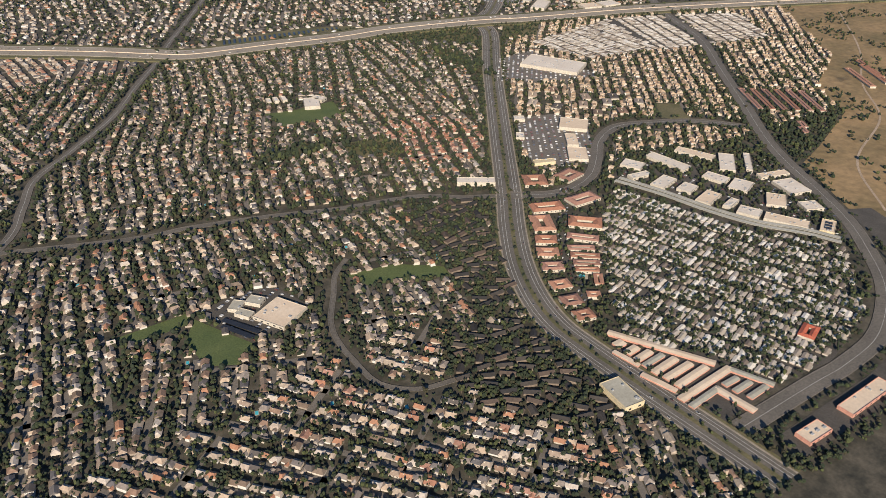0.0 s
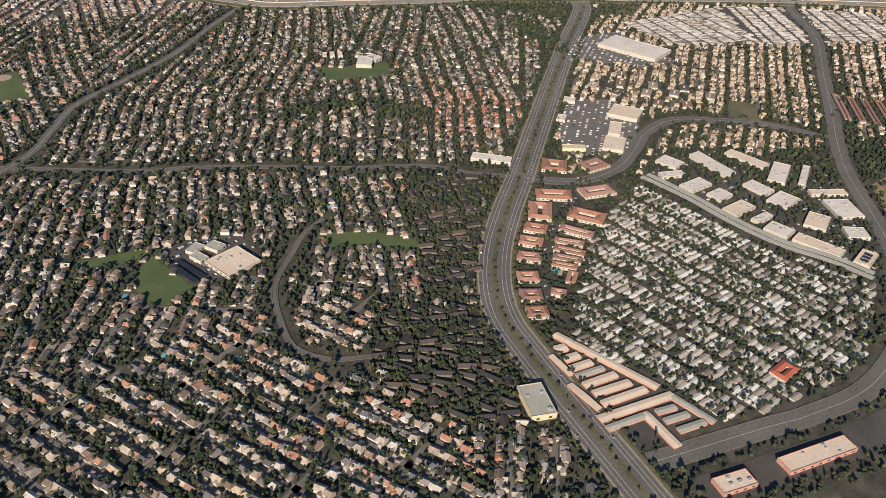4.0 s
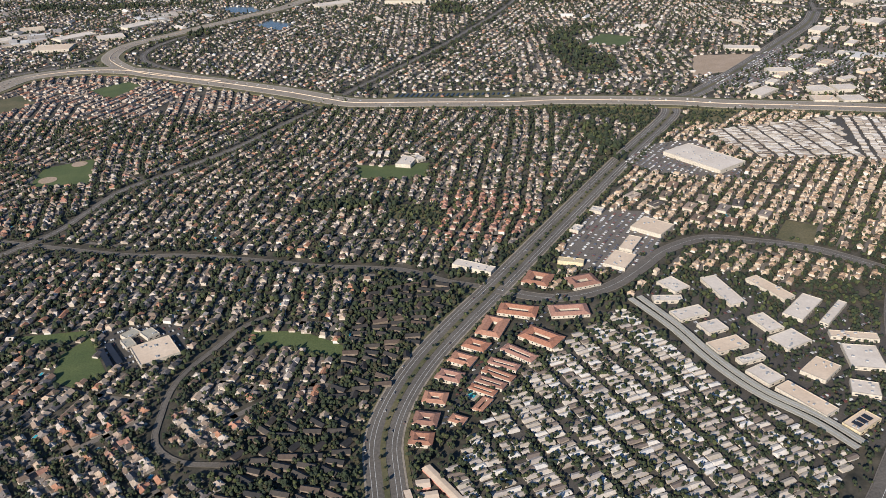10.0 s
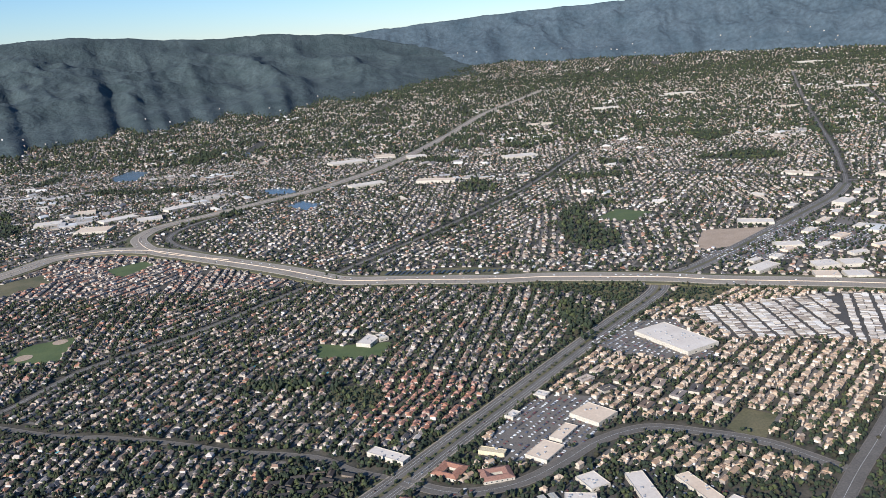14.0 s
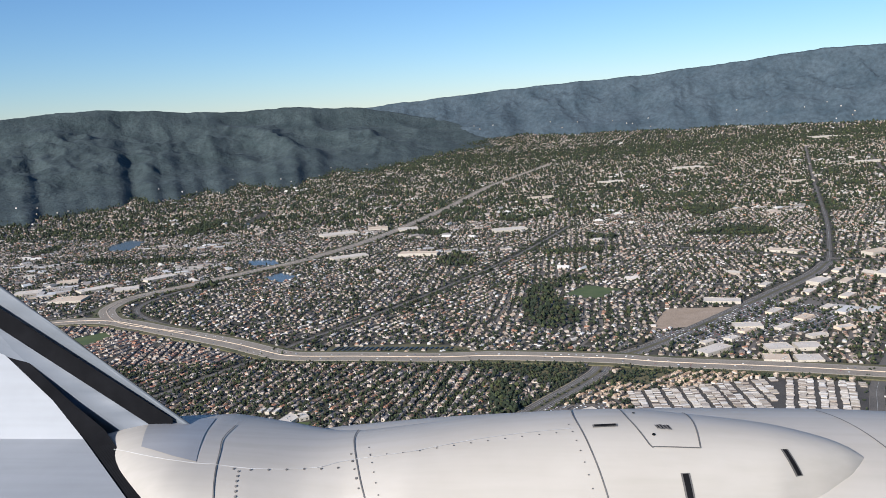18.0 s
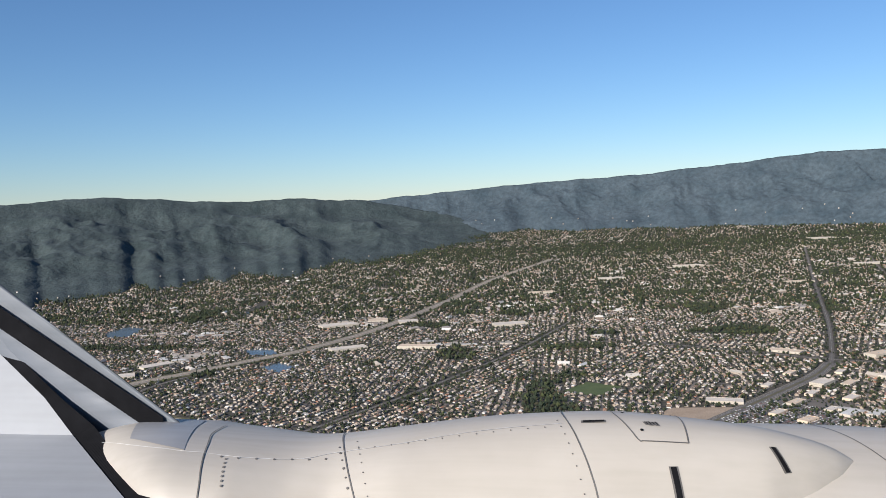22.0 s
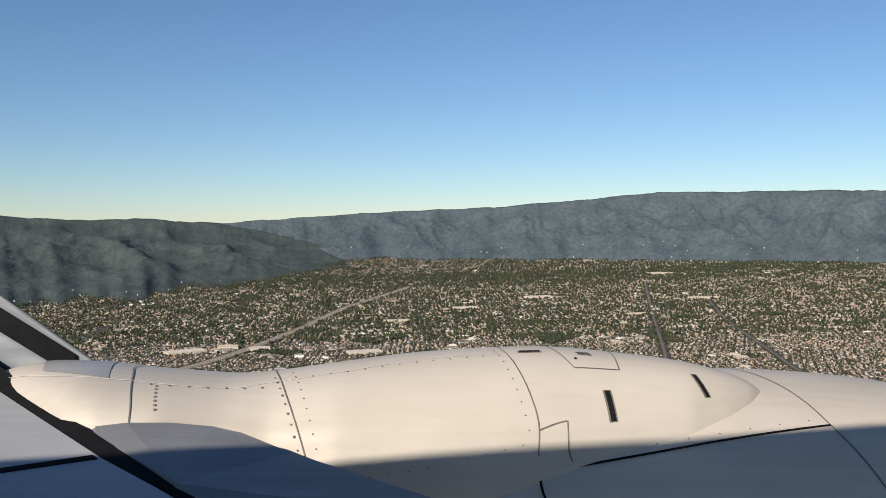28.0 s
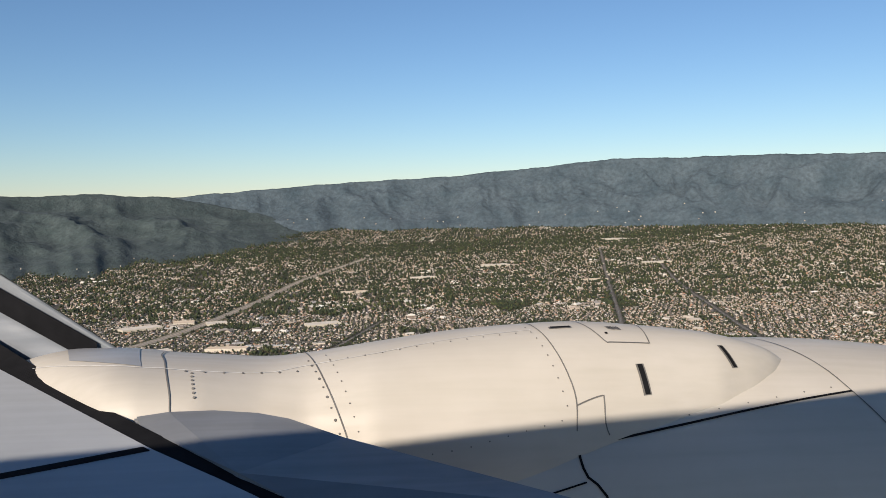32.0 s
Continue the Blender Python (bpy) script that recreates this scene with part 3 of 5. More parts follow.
for x, y, l, w, a in [(-85, 321, 7, 6, 2), (-83, 312, 10, 5.5, 5), (-81, 304, 14, 5, 6), (-79, 297.5, 18, 4, 5), (-77, 290, 22, 5, 6), (-74, 282, 24, 5, 4), (-71, 274, 29, 5, 5), (-66, 304, 68, 5, -61), (-69, 265, 48, 5, 4),
                      (-41, 254, 27, 4, -67), (-79, 257, 27, 4, 5), (-66, 246, 26, 5, -83), (-55, 258, 12, 4, 0), (-53, 251, 15, 4, 2), (-49, 243, 17, 4, 3), (-92, 281, 3.5, 23, 15), (-92, 308, 3, 19, 10)]:
    gable_row("storage_row", x, y, l, w, a, 1.5, M_FLAT_TAN if w > 4.5 else M_FLAT_GREY, M_SALMON, "pale metal roof storage row with salmon walls", "storage unit", "storage yard rows", 0.35, max(2, int(l / 3)))
flat_building(-119, 285, 14, 24, -6, 3.6, M_FLAT_GREY, M_YELLOW, "grey-roofed store with yellow walls beside the road", "shop", "", 4)
for k, (n, line) in enumerate((("a", [(77, 490), (92, 449), (102, 409), (116, 373), (137, 343), (149, 318)]), ("b", [(84, 492), (98, 451), (108, 411), (122, 375), (143, 346), (155, 321)]))):
    line = smooth_line(line, 6)
    shed = ribbon("carport_roof", line, 5.0, 2.3, M_FLAT_GREY, None, "", 0, 0.25)
    tagged(shed, "long grey-green metal roof along the home park", "carport", "long roofs")
    for p in line[::3]:
        slab("post", p[0] - 0.2, p[1] - 0.2, 0, p[0] + 0.2, p[1] + 0.2, 2.1, M_UNIT, shed)
    ribbon("ridge_band", line, 0.5, 2.42, M_UNIT, shed, "darker ridge band", 0, 0.11)
    mark_line(no_house, line, 14), mark_line(no_tree, line, 8)


# Dark-roofed condominiums under dense trees, and shops south of the hill road.
for area, cx, cy, slant in (("condo_park", -155, 330, -30), ("brown_park", -94, 465, -12)):
    c, s = math.cos(radians(slant)), math.sin(radians(slant))
    for i in range(-8, 9):
        for j in range(-9, 10):
            u, v = i * 12.5 + (i * 5 + j * 11) % 4, j * 7.8 + (i * 7 + j * 3) % 3
            x, y = cx + u * c - v * s, cy + u * s + v * c
            if inside(AREAS[area], np.array(x), np.array(y)) and (i * 7 + j * 3) % 5:
                upright = (i * 3 + j * 5) % 4 == 0
                turn = slant + (90 if upright else 0) + (i * 37 + j * 17) % 53 - 26
                gable_row("condominium", x, y, 7.0 if upright else 10.0, 4.2, turn, 1.9, M_DARK_O, M_SIDING, "dark brown-roofed condominium among dense trees", "condominium", "condominiums", 1.25)
for x, y, l, w, a in ((0, 205, 44, 10, 2), (90, 218, 30, 10, 30), (150, 252, 34, 10, 42), (-52, 204, 20, 10, 0)):
    flat_building(x, y, l, w, a, 2.4, M_FLAT_TAN, M_SALMON, "pale-roofed shop row with salmon walls beside the hill road", "shop", "shops by the hill road", 4)


def court_block(x, y, length, width, turn, h, label, group, mat=None):
    """An apartment house whose tiled roof runs round a yard."""
    ob = thing("apartment_house", x, y, 0, turn, label, "apartment house", group)
    a, b = length / 2, width / 2
    t = min(b * 0.42, 3.4)
    for x0, y0, x1, y1 in ((-a, -b, a, -b + 2 * t * 0.9), (-a, b - 2 * t * 0.9, a, b), (-a, -b + 2 * t * 0.9, -a + 2 * t * 0.9, b - 2 * t * 0.9), (a - 2 * t * 0.9, -b + 2 * t * 0.9, a, b - 2 * t * 0.9)):
        if x1 - x0 > 0.4 and y1 - y0 > 0.4:
            slab("wall", x0, y0, 0, x1, y1, h, M_CREAM, ob)
    bm = bmesh.new()
    rings = []
    for inset, z in ((-0.4, h), (t, h + t * 0.42), (2 * t, h)):
        p, q = max(a - inset, 0.3), max(b - inset, 0.15)
        rings.append([bm.verts.new((s * p, r * q, z)) for s, r in ((-1, -1), (1, -1), (1, 1), (-1, 1))])
    for lower, upper in zip(rings, rings[1:]):
        for i in range(4):
            bm.faces.new((lower[i], lower[(i + 1) % 4], upper[(i + 1) % 4], upper[i]))
    part("roof", bm, mat or M_TILE_O, ob, "terracotta tile roof")
    n = max(1, int(length / (3.2 if y < 560 else 8)))
    for i in range(n):
        u = -a + (i + 0.5) * length / n
        for s in (-1, 1):
            for z in (0.8,):
                slab("window", u - 0.45, s * b - 0.05, z, u + 0.45, s * b + 0.05, z + 0.9, M_GLASS, ob, "dark window")
    for grid, g in ((no_house, 4), (no_tree, 1)):
        mark(grid, corners(x, y, length, width, turn, g))


for x, y, l, w, a in [(18, 528, 20, 20, -29), (50, 520, 22, 17, 12), (-5, 485, 27, 15, -22), (30, 480, 27, 15, -2), (-26, 466, 17, 25, -27), (4, 449, 26, 17, -43), (-40, 445, 16, 12, -35), (-51, 430, 16, 12, -34), (-61, 413, 16, 11, -28),
                      (-72, 392, 14, 11, -17), (-79, 373, 14, 12, -17), (-83, 356, 13, 11, -14), (-14, 432, 24, 9, -46), (-26, 421, 20, 7, -34), (-31, 411, 21, 7, -40), (-37, 403, 19, 7, -36), (-43, 396, 17, 6, -36), (-61, 370, 9, 7, -33), (-45, 382, 14, 6, 52)]:
    court_block(x, y, l, w, a, 2.5, "terracotta-roofed cream apartment house round a small yard", "apartments beside the main road")
for x, y, l, w, a in ((150, 690, 16, 9, 50), (135, 672, 16, 9, 40), (165, 668, 16, 9, 55), (180, 690, 15, 9, 60), (150, 650, 14, 9, 30), (178, 640, 16, 9, 50), (195, 655, 16, 9, 60), (205, 632, 15, 9, 50), (175, 615, 14, 9, 50), (222, 640, 16, 9, 60),
                      (235, 615, 14, 9, 50), (200, 604, 15, 9, 60)):
    court_block(x, y, l, w, a, 2.5, "brown-roofed cream apartment house among trees", "apartments behind the store", M_ROOF_O)
for x, y in ((345, 556), (355, 548), (365, 540), (376, 532), (386, 524), (396, 516), (330, 480), (318, 470)):
    court_block(x, y, 62 if x > 340 else 16, 6, 58, 2.6, "long terracotta-roofed apartment row beside the dry hill", "apartments by the dry hill")
for x, y in ((513, 532), (540, 530), (553, 545)):
    court_block(x, y, 64, 7, 58, 2.6, "long terracotta-roofed apartment row on the dry hill", "apartments by the dry hill")
for k, (x, y, a) in enumerate([(700 + 38 * i, 1120 + 30 * j - 10 * i, 60) for i in range(5) for j in range(5)]):
    if (x, y) != (700, 1240):
        court_block(x, y, 20, 9, a, 3.2, "tan-roofed apartment house beyond the dealers", "apartments beyond the dealers")
court_block(27, 262, 16, 10, 20, 2.6, "red tile-roofed club house with a pool", "", M_RED)
for x, y, l, w, a in ((-277, 468, 29, 4, -60), (-281, 463, 26, 4, -62)):
    c = thing("solar_canopy", x, y, 0, a, "dark solar panel canopy over parked cars", "canopy", "school canopies")
    slab("panel", -l / 2, -w / 2, 1.6, l / 2, w / 2, 1.75, M_PANEL, c)
    for u in np.linspace(-l * 0.45, l * 0.45, 5):
        slab("post", u - 0.12, -0.12, 0, u + 0.12, 0.12, 1.6, M_UNIT, c)
for i in range(24):
    u = i / 23
    c = thing("solar_table", -62 + u * 150, 1038 - u * 16, 0, 70, "dark solar panel row beside the freeway", "solar panel", "solar rows")
    slab("panel", -10 + 6 * u, -1.3, 1.0, 10 - 6 * u, 1.3, 1.2, M_PANEL, c)
    for s in (-3, 3):
        slab("post", s - 0.15, -0.15, 0, s + 0.15, 0.15, 1.0, M_UNIT, c)
for x, y, l, w, a, label in ((-211, 380, 7, 4, 10, "bright turquoise swimming pool with concrete deck"), (-49, 395, 6, 4.5, 51, "teal swimming pool between apartments"), (36, 268, 6, 4, 20, "turquoise club pool beside a red roof"), (-122, 472, 5, 4, 20, "small blue pool among trees"), (203, 620, 5, 3, 60, "small blue pool between brown apartments")):
    p = thing("swimming_pool", x, y, 0, a, label, "pool", "swimming pools")
    slab("deck", -l / 2 - 2, -w / 2 - 2, 0, l / 2 + 2, w / 2 + 2, 0.2, M_CONCRETE, p, "pale concrete deck")
    slab("water", -l / 2, -w / 2, 0.16, l / 2, w / 2, 0.24, M_POOL, p, "turquoise water")
for x, y in ((-318, 452), (-301, 388), (-262, 372), (-228, 346), (-246, 520), (-205, 545), (-172, 520), (-352, 575), (-290, 590), (-140, 610), (-236, 640), (-96, 720), (-170, 745), (-30, 830), (40, 860), (-420, 690), (-470, 760)):
    p = thing("garden_pool", x, y, 0, 69, "small blue garden pool behind a house", "pool", "garden pools")
    slab("deck", -1.9, -1.3, 0, 1.9, 1.3, 0.16, M_CONCRETE, p, "pale concrete rim")
    slab("water", -1.5, -0.9, 0.16, 1.5, 0.9, 0.22, M_POOL, p, "turquoise water")
    mark(no_house, corners(x, y, 3.8, 2.6, 69, 3)), mark(no_tree, corners(x, y, 3.8, 2.6, 69, 1))
    for grid in (no_house, no_tree):
        mark(grid, corners(x, y, l + 4, w + 4, a))
for x, y, r in ((-424, 802, 9), (-405, 845, 8)):
    bm = bmesh.new()
    bmesh.ops.create_cone(bm, cap_ends=True, segments=24, radius1=r, radius2=r, depth=0.1, matrix=Matrix.Translation((x, y, 0.2)))
    tagged(part("baseball_infield", bm, M_DIRT), "bare tan infield on the ball field", "infield", "infields", "structure")


# ---- houses ----
def rotated(local, x, y, turn):
    """Local corner arrays (n, k, 3) set at plan places."""
    c, s = np.cos(turn)[:, None], np.sin(turn)[:, None]
    return np.stack([local[..., 0] * c - local[..., 1] * s + x[:, None], local[..., 0] * s + local[..., 1] * c + y[:, None], local[..., 2] + ground_z(x, y)[:, None]], -1)


def house_arrays(x, y, turn, l, w, h, hip, rise=0.31):
    """Walls (8 corners) and an overhanging roof (6 corners) for many houses: corners, triangles and a material number."""
    n = len(x)
    sx, sy = np.array([-1, 1, 1, -1]), np.array([-1, -1, 1, 1])
    z = np.zeros((n, 4))
    a, b = (l / 2)[:, None] * sx, (w / 2)[:, None] * sy
    walls = np.concatenate([np.stack([a, b, z], -1), np.stack([a, b, z + h[:, None]], -1)], 1)
    o = 0.25
    eave = np.stack([((l / 2 + o)[:, None]) * sx, ((w / 2 + o)[:, None]) * sy, z + h[:, None] - 0.05], -1)
    r = (l / 2 + o - hip * (w / 2))[:, None] * np.array([-1, 1])
    ridge = np.stack([r, np.zeros((n, 2)), np.repeat((h + w * rise)[:, None], 2, 1)], -1)
    local = np.concatenate([walls, eave, ridge], 1)
    wf = [(i, (i + 1) % 4, 4 + (i + 1) % 4) for i in range(4)] + [(i, 4 + (i + 1) % 4, 4 + i) for i in range(4)]
    rf = [(8, 9, 13), (8, 13, 12), (10, 11, 12), (10, 12, 13), (9, 10, 13), (11, 8, 12)]
    f = np.array(wf + rf)
    v = rotated(local, x, y, turn).reshape(-1, 3)
    faces = (f[None] + 14 * np.arange(n)[:, None, None]).reshape(-1, 3)
    return v, faces, np.tile(np.array([0] * 8 + [1] * 6), n)


def house_stuff(name, x, y, turn, size, mats, label, rise=0.31):
    n = len(x)
    if not n:
        return
    l, w = size[0] * rng.uniform(0.8, 1.2, n), size[1] * rng.uniform(0.8, 1.15, n)
    h = size[2] * (rng.choice([1.0, 1.0, 1.0, 1.7], n) if size[3] else rng.uniform(0.9, 1.2, n))
    v, f, i = house_arrays(x, y, turn, l, w, h, rng.choice([0.0, 0.55, 0.9], n), rise)
    if size[3]:
        pick = rng.random(n) < 0.6
        c, s = np.cos(turn[pick]), np.sin(turn[pick])
        u, t = l[pick] * rng.choice([-0.28, 0.28], pick.sum()), -w[pick] * 0.55
        v2, f2, i2 = house_arrays(x[pick] + u * c - t * s, y[pick] + u * s + t * c, turn[pick] + math.pi / 2, w[pick] * 0.75, l[pick] * 0.42, h[pick] * 0.92, rng.choice([0.0, 0.6], pick.sum()))
        v, f, i = np.vstack([v, v2]), np.vstack([f, f2 + len(v)]), np.r_[i, i2]
    tagged(new(name, arrays_mesh(name, v, f, mats, i)), label, "houses", "", "stuff")


MAIN_Y, MAIN_X = LINES["road_main"][:, 1], LINES["road_main"][:, 0]
FREE_X, FREE_Y = LINES["freeway"][:, 0], LINES["freeway"][:, 1]


def wooded(x, y):
    """Where woods and parks take the place of houses beyond the freeway."""
    return np.array([b > 1000 and noise.noise((a / 150, b / 190, 2.0)) < -0.46 for a, b in zip(x, y)], bool)


def block_grid(turn, x0, x1, y0, y1, pitch, step, bend, phase, keep, block=0):
    """House places on both sides of gently curving parallel streets; also the streets' lines."""
    a = radians(turn)
    c, s = math.cos(a), math.sin(a)
    cx, cy, half = (x0 + x1) / 2, (y0 + y1) / 2, math.hypot(x1 - x0, y1 - y0) / 2
    us, vs = np.arange(-half, half, step), np.arange(-half, half, pitch)
    at = lambda u, v: (cx + u * c - (v + bend * np.sin(u / 85 + phase) + bend * 0.6 * np.sin(v / 60 + u / 140)) * s, cy + u * s + (v + bend * np.sin(u / 85 + phase) + bend * 0.6 * np.sin(v / 60 + u / 140)) * c)
    loose = 4.0 if y0 >= 900 else 1.0
    out, lines = [], []
    for v in vs:
        for side in (-1, 1):
            u = us + rng.uniform(-0.7, 0.7, len(us)) * loose
            x, y = at(u, v + side * (pitch * 0.24) + rng.uniform(-0.6, 0.6, len(us)) * loose)
            tan = a + np.arctan(bend / 85 * np.cos(u / 85 + phase)) + (math.pi if side < 0 else 0) + rng.normal(0, 0.05, len(us)) * loose + (rng.random(len(us)) < 0.10) * math.pi / 2
            ok = (x > x0) & (x < x1) & (y > y0) & (y < y1)
            if block:
                ok &= np.abs((u + 31 * math.floor(v / (pitch * 4)) + block / 2) % block - block / 2) > 3.6
            ok[ok] &= keep(x[ok], y[ok]) & ~no_house[cell(x[ok], y[ok])] & (rng.random(ok.sum()) > (0.18 if y0 >= 900 else 0.06))
            if y0 >= 900:
                ok[ok] &= ~wooded(x[ok], y[ok])
            out.append(np.stack([x[ok], y[ok], tan[ok]], 1))
        x, y = at(us, np.full(len(us), v))
        ok = (x > x0) & (x < x1) & (y > y0) & (y < y1)
        ok[ok] &= keep(x[ok], y[ok]) & ~no_house[cell(x[ok], y[ok])]
        for run in np.split(np.arange(len(us)), np.where(np.diff(ok.astype(int)))[0] + 1):
            if len(run) > 4 and ok[run[0]]:
                lines.append(np.stack([x[run], y[run]], 1))
    for v in vs[::4] if block else ():
        first = -31 * math.floor((v + pitch * 0.5) / (pitch * 4))
        for u in np.arange(first - block * 40, first + block * 40, block):
            w = np.linspace(v - pitch * 0.5, v + pitch * 3.5, 9)
            x, y = at(np.full(9, u), w)
            ok = (x > x0) & (x < x1) & (y > y0) & (y < y1)
            ok[ok] &= keep(x[ok], y[ok]) & ~no_house[cell(x[ok], y[ok])]
            if ok.sum() > 3 and ok[np.argmax(ok):np.argmax(ok) + ok.sum()].all():
                lines.append(np.stack([x[ok], y[ok]], 1))
    return np.vstack(out), lines


def streets(name, lines, width, z, label):
    vs, fs, n = [], [], 0
    for line in lines:
        a, b = sides(line, -width / 2), sides(line, width / 2)
        k = len(line)
        vs.append(np.vstack([np.c_[a, ground_z(*a.T) + z], np.c_[b, ground_z(*b.T) + z]]))
        i = np.arange(k - 1)
        fs.append(np.stack([n + i, n + i + 1, n + k + i + 1, n + k + i], 1))
        n += 2 * k
        mark_line(no_tree, line, 1.0)
    if vs:
        tagged(new(name, arrays_mesh(name, np.vstack(vs), np.vstack(fs), [M_STREET])), label, "streets", "", "structure")


main_x = lambda y: np.interp(y, MAIN_Y, MAIN_X)
free_y = lambda x: np.interp(x, FREE_X, FREE_Y)
diag_x = lambda y: np.interp(y, LINES["road_diagonal"][:, 1], LINES["road_diagonal"][:, 0])
wedge = lambda x, y: (x > -0.66 * y - 220) & (x < 0.78 * y + 420)
west_near = lambda x, y: (x < main_x(y) - 14) & (y < free_y(x) - 24) & (x > diag_x(y) + 4)
west_far = lambda x, y: (x < diag_x(y) - 6) & (y < free_y(x) - 24)
east_near = lambda x, y: (x > main_x(y) + 14) & (y < free_y(x) - 26) & (y > 495)
beyond = lambda x, y: (y > free_y(x) + 26) & wedge(x, y)

def patchwork(keep, number, size, seed):
    """Splits a region into patches by chance centres; each patch takes its own direction of streets."""
    return lambda x, y: keep(x, y) & (((np.floor(np.sin((x * 0.8 + y * 0.6) / size + seed) * 1.2 + np.cos((y * 0.8 - x * 0.6) / size * 1.3 + seed) * 1.2).astype(int)) % 2) == number)


def blocks(turns, *spec, block=0):
    keep, rest_of = spec[-1], spec[:-1]
    got = [block_grid(t, *rest_of, patchwork(keep, k, 130 if spec[1] < 400 else 210, 1.3), block) for k, t in enumerate(turns)]
    return np.vstack([g[0] for g in got]), [l for g in got for l in g[1]]


south = lambda x, y: (y < 395 + 0.10 * (x + 340)) & (x < -165)
H_NEAR, S_NEAR = blocks((68, 79), -560, 250, 200, 1010, 21.5, 6.1, 6, 0.4, lambda x, y: west_near(x, y) & ~south(x, y), block=71)
H_SOUTH, S_SOUTH = block_grid(126, -560, -165, 200, 430, 21, 6.2, 3, 0.9, lambda x, y: west_near(x, y) & south(x, y), 66)
H_NEAR, S_NEAR = np.vstack([H_SOUTH, H_NEAR]), S_SOUTH + S_NEAR
H_WEST, S_WEST = blocks((66, 98), -900, -150, 420, 1240, 22, 6.2, 6, 1.4, west_far, block=77)
H_EAST, S_EAST = block_grid(48, 0, 900, 495, 960, 19, 5.6, 5, 2.0, east_near, 60)
H_MID, S_MID = blocks((84, 63), -1500, 1900, 900, 2150, 24, 7.2, 2.5, 0.9, lambda x, y: beyond(x, y) & (y < 2150), block=88)
H_FAR, S_FAR = blocks((87, 160), -2500, 2900, 2150, 3700, 29, 9.5, 3, 0.2, lambda x, y: beyond(x, y) & (y > 2150) & ((x > -0.30 * y + 100) | (y < 3250 + 0.5 * (x + 1500))))
H_EDGE, S_EDGE = block_grid(70, -1500, 3300, 3700, 4520, 32, 11, 8, 0.2, lambda x, y: beyond(x, y) & (y > 3700) & (x > -700) & (rng.random(len(x)) < 0.85))
for name, lines in (("near_streets", S_NEAR), ("west_streets", S_WEST), ("east_streets", S_EAST), ("valley_streets", S_MID)):
    streets(name, lines, 5.2 if name == "valley_streets" else 4.0, 0.05, "pale worn asphalt streets between the houses")
streets("far_streets", S_FAR, 7.0, 0.05, "pale streets far across the valley")

# The houses nearest to the path stand one by one; the rest are stuff.
near = (H_NEAR[:, 0] > -330) & (H_NEAR[:, 0] < -105) & (H_NEAR[:, 1] < 470)
SINGLE = H_NEAR[near][:200]
rest = np.vstack([H_NEAR[near][200:], H_NEAR[~near]])
red = np.hypot(rest[:, 0] + 10, rest[:, 1] - 650) < 55
house_stuff("near_houses", *rest[~red].T, (5.5, 4.3, 1.45, 1), [M_WALL, M_ROOF], "rows of brown-roofed houses with pale walls")
house_stuff("red_houses", *rest[red].T, (5.2, 4.1, 1.6, 1), [M_WALL, M_TILE], "rows of terracotta-roofed houses beside the main road")
half = rng.random(len(H_WEST)) < 0.15
house_stuff("west_houses", *H_WEST[~half].T, (5.5, 4.3, 1.45, 1), [M_WALL, M_ROOF], "rows of brown-roofed houses beyond the diagonal road")
house_stuff("west_tile_houses", *H_WEST[half].T, (5.5, 4.3, 1.45, 1), [M_WALL, M_TILE], "terracotta-roofed houses beyond the diagonal road")
house_stuff("east_houses", *H_EAST.T, (4.9, 4.0, 1.9, 1), [M_WALL, M_TAN], "close rows of tan-roofed houses")
pale = rng.random(len(H_MID)) < 0.2
house_stuff("valley_houses", *H_MID[~pale].T, (5.9, 4.6, 1.5, 0), [M_WALL, M_ROOF], "rows of small houses beyond the freeway")
house_stuff("valley_pale_houses", *H_MID[pale].T, (6.0, 4.7, 1.5, 0), [M_WALL, M_WHITE], "pale-roofed houses beyond the freeway")
pale = rng.random(len(H_FAR)) < 0.14
house_stuff("far_pale_houses", *H_FAR[pale].T, (6.4, 4.9, 1.7, 0), [M_WALL, M_WHITE], "pale-roofed small houses across the valley")
house_stuff("far_houses", *H_FAR[~pale].T, (6.4, 4.9, 1.7, 0), [M_WALL, M_ROOF], "countless small houses across the valley")
house_stuff("edge_houses", *H_EDGE.T, (7, 5.2, 1.9, 0), [M_WALL, M_ROOF], "pale specks of houses at the valley's far side")
spread = np.stack([rng.uniform(-1500, 2600, 900), rng.uniform(1300, 4200, 900), rng.uniform(0, 3, 900)], 1)
spread = spread[beyond(spread[:, 0], spread[:, 1]) & ~no_house[cell(spread[:, 0], spread[:, 1])]]
clump = np.array([noise.noise((x / 300, y / 300, 3.0)) for x, y, _ in spread])
house_stuff("far_pale_buildings", *spread[clump > 0.08].T, (24, 11, 3.2, 0), [M_WALL, M_WHITE], "large pale roofs scattered across the valley")


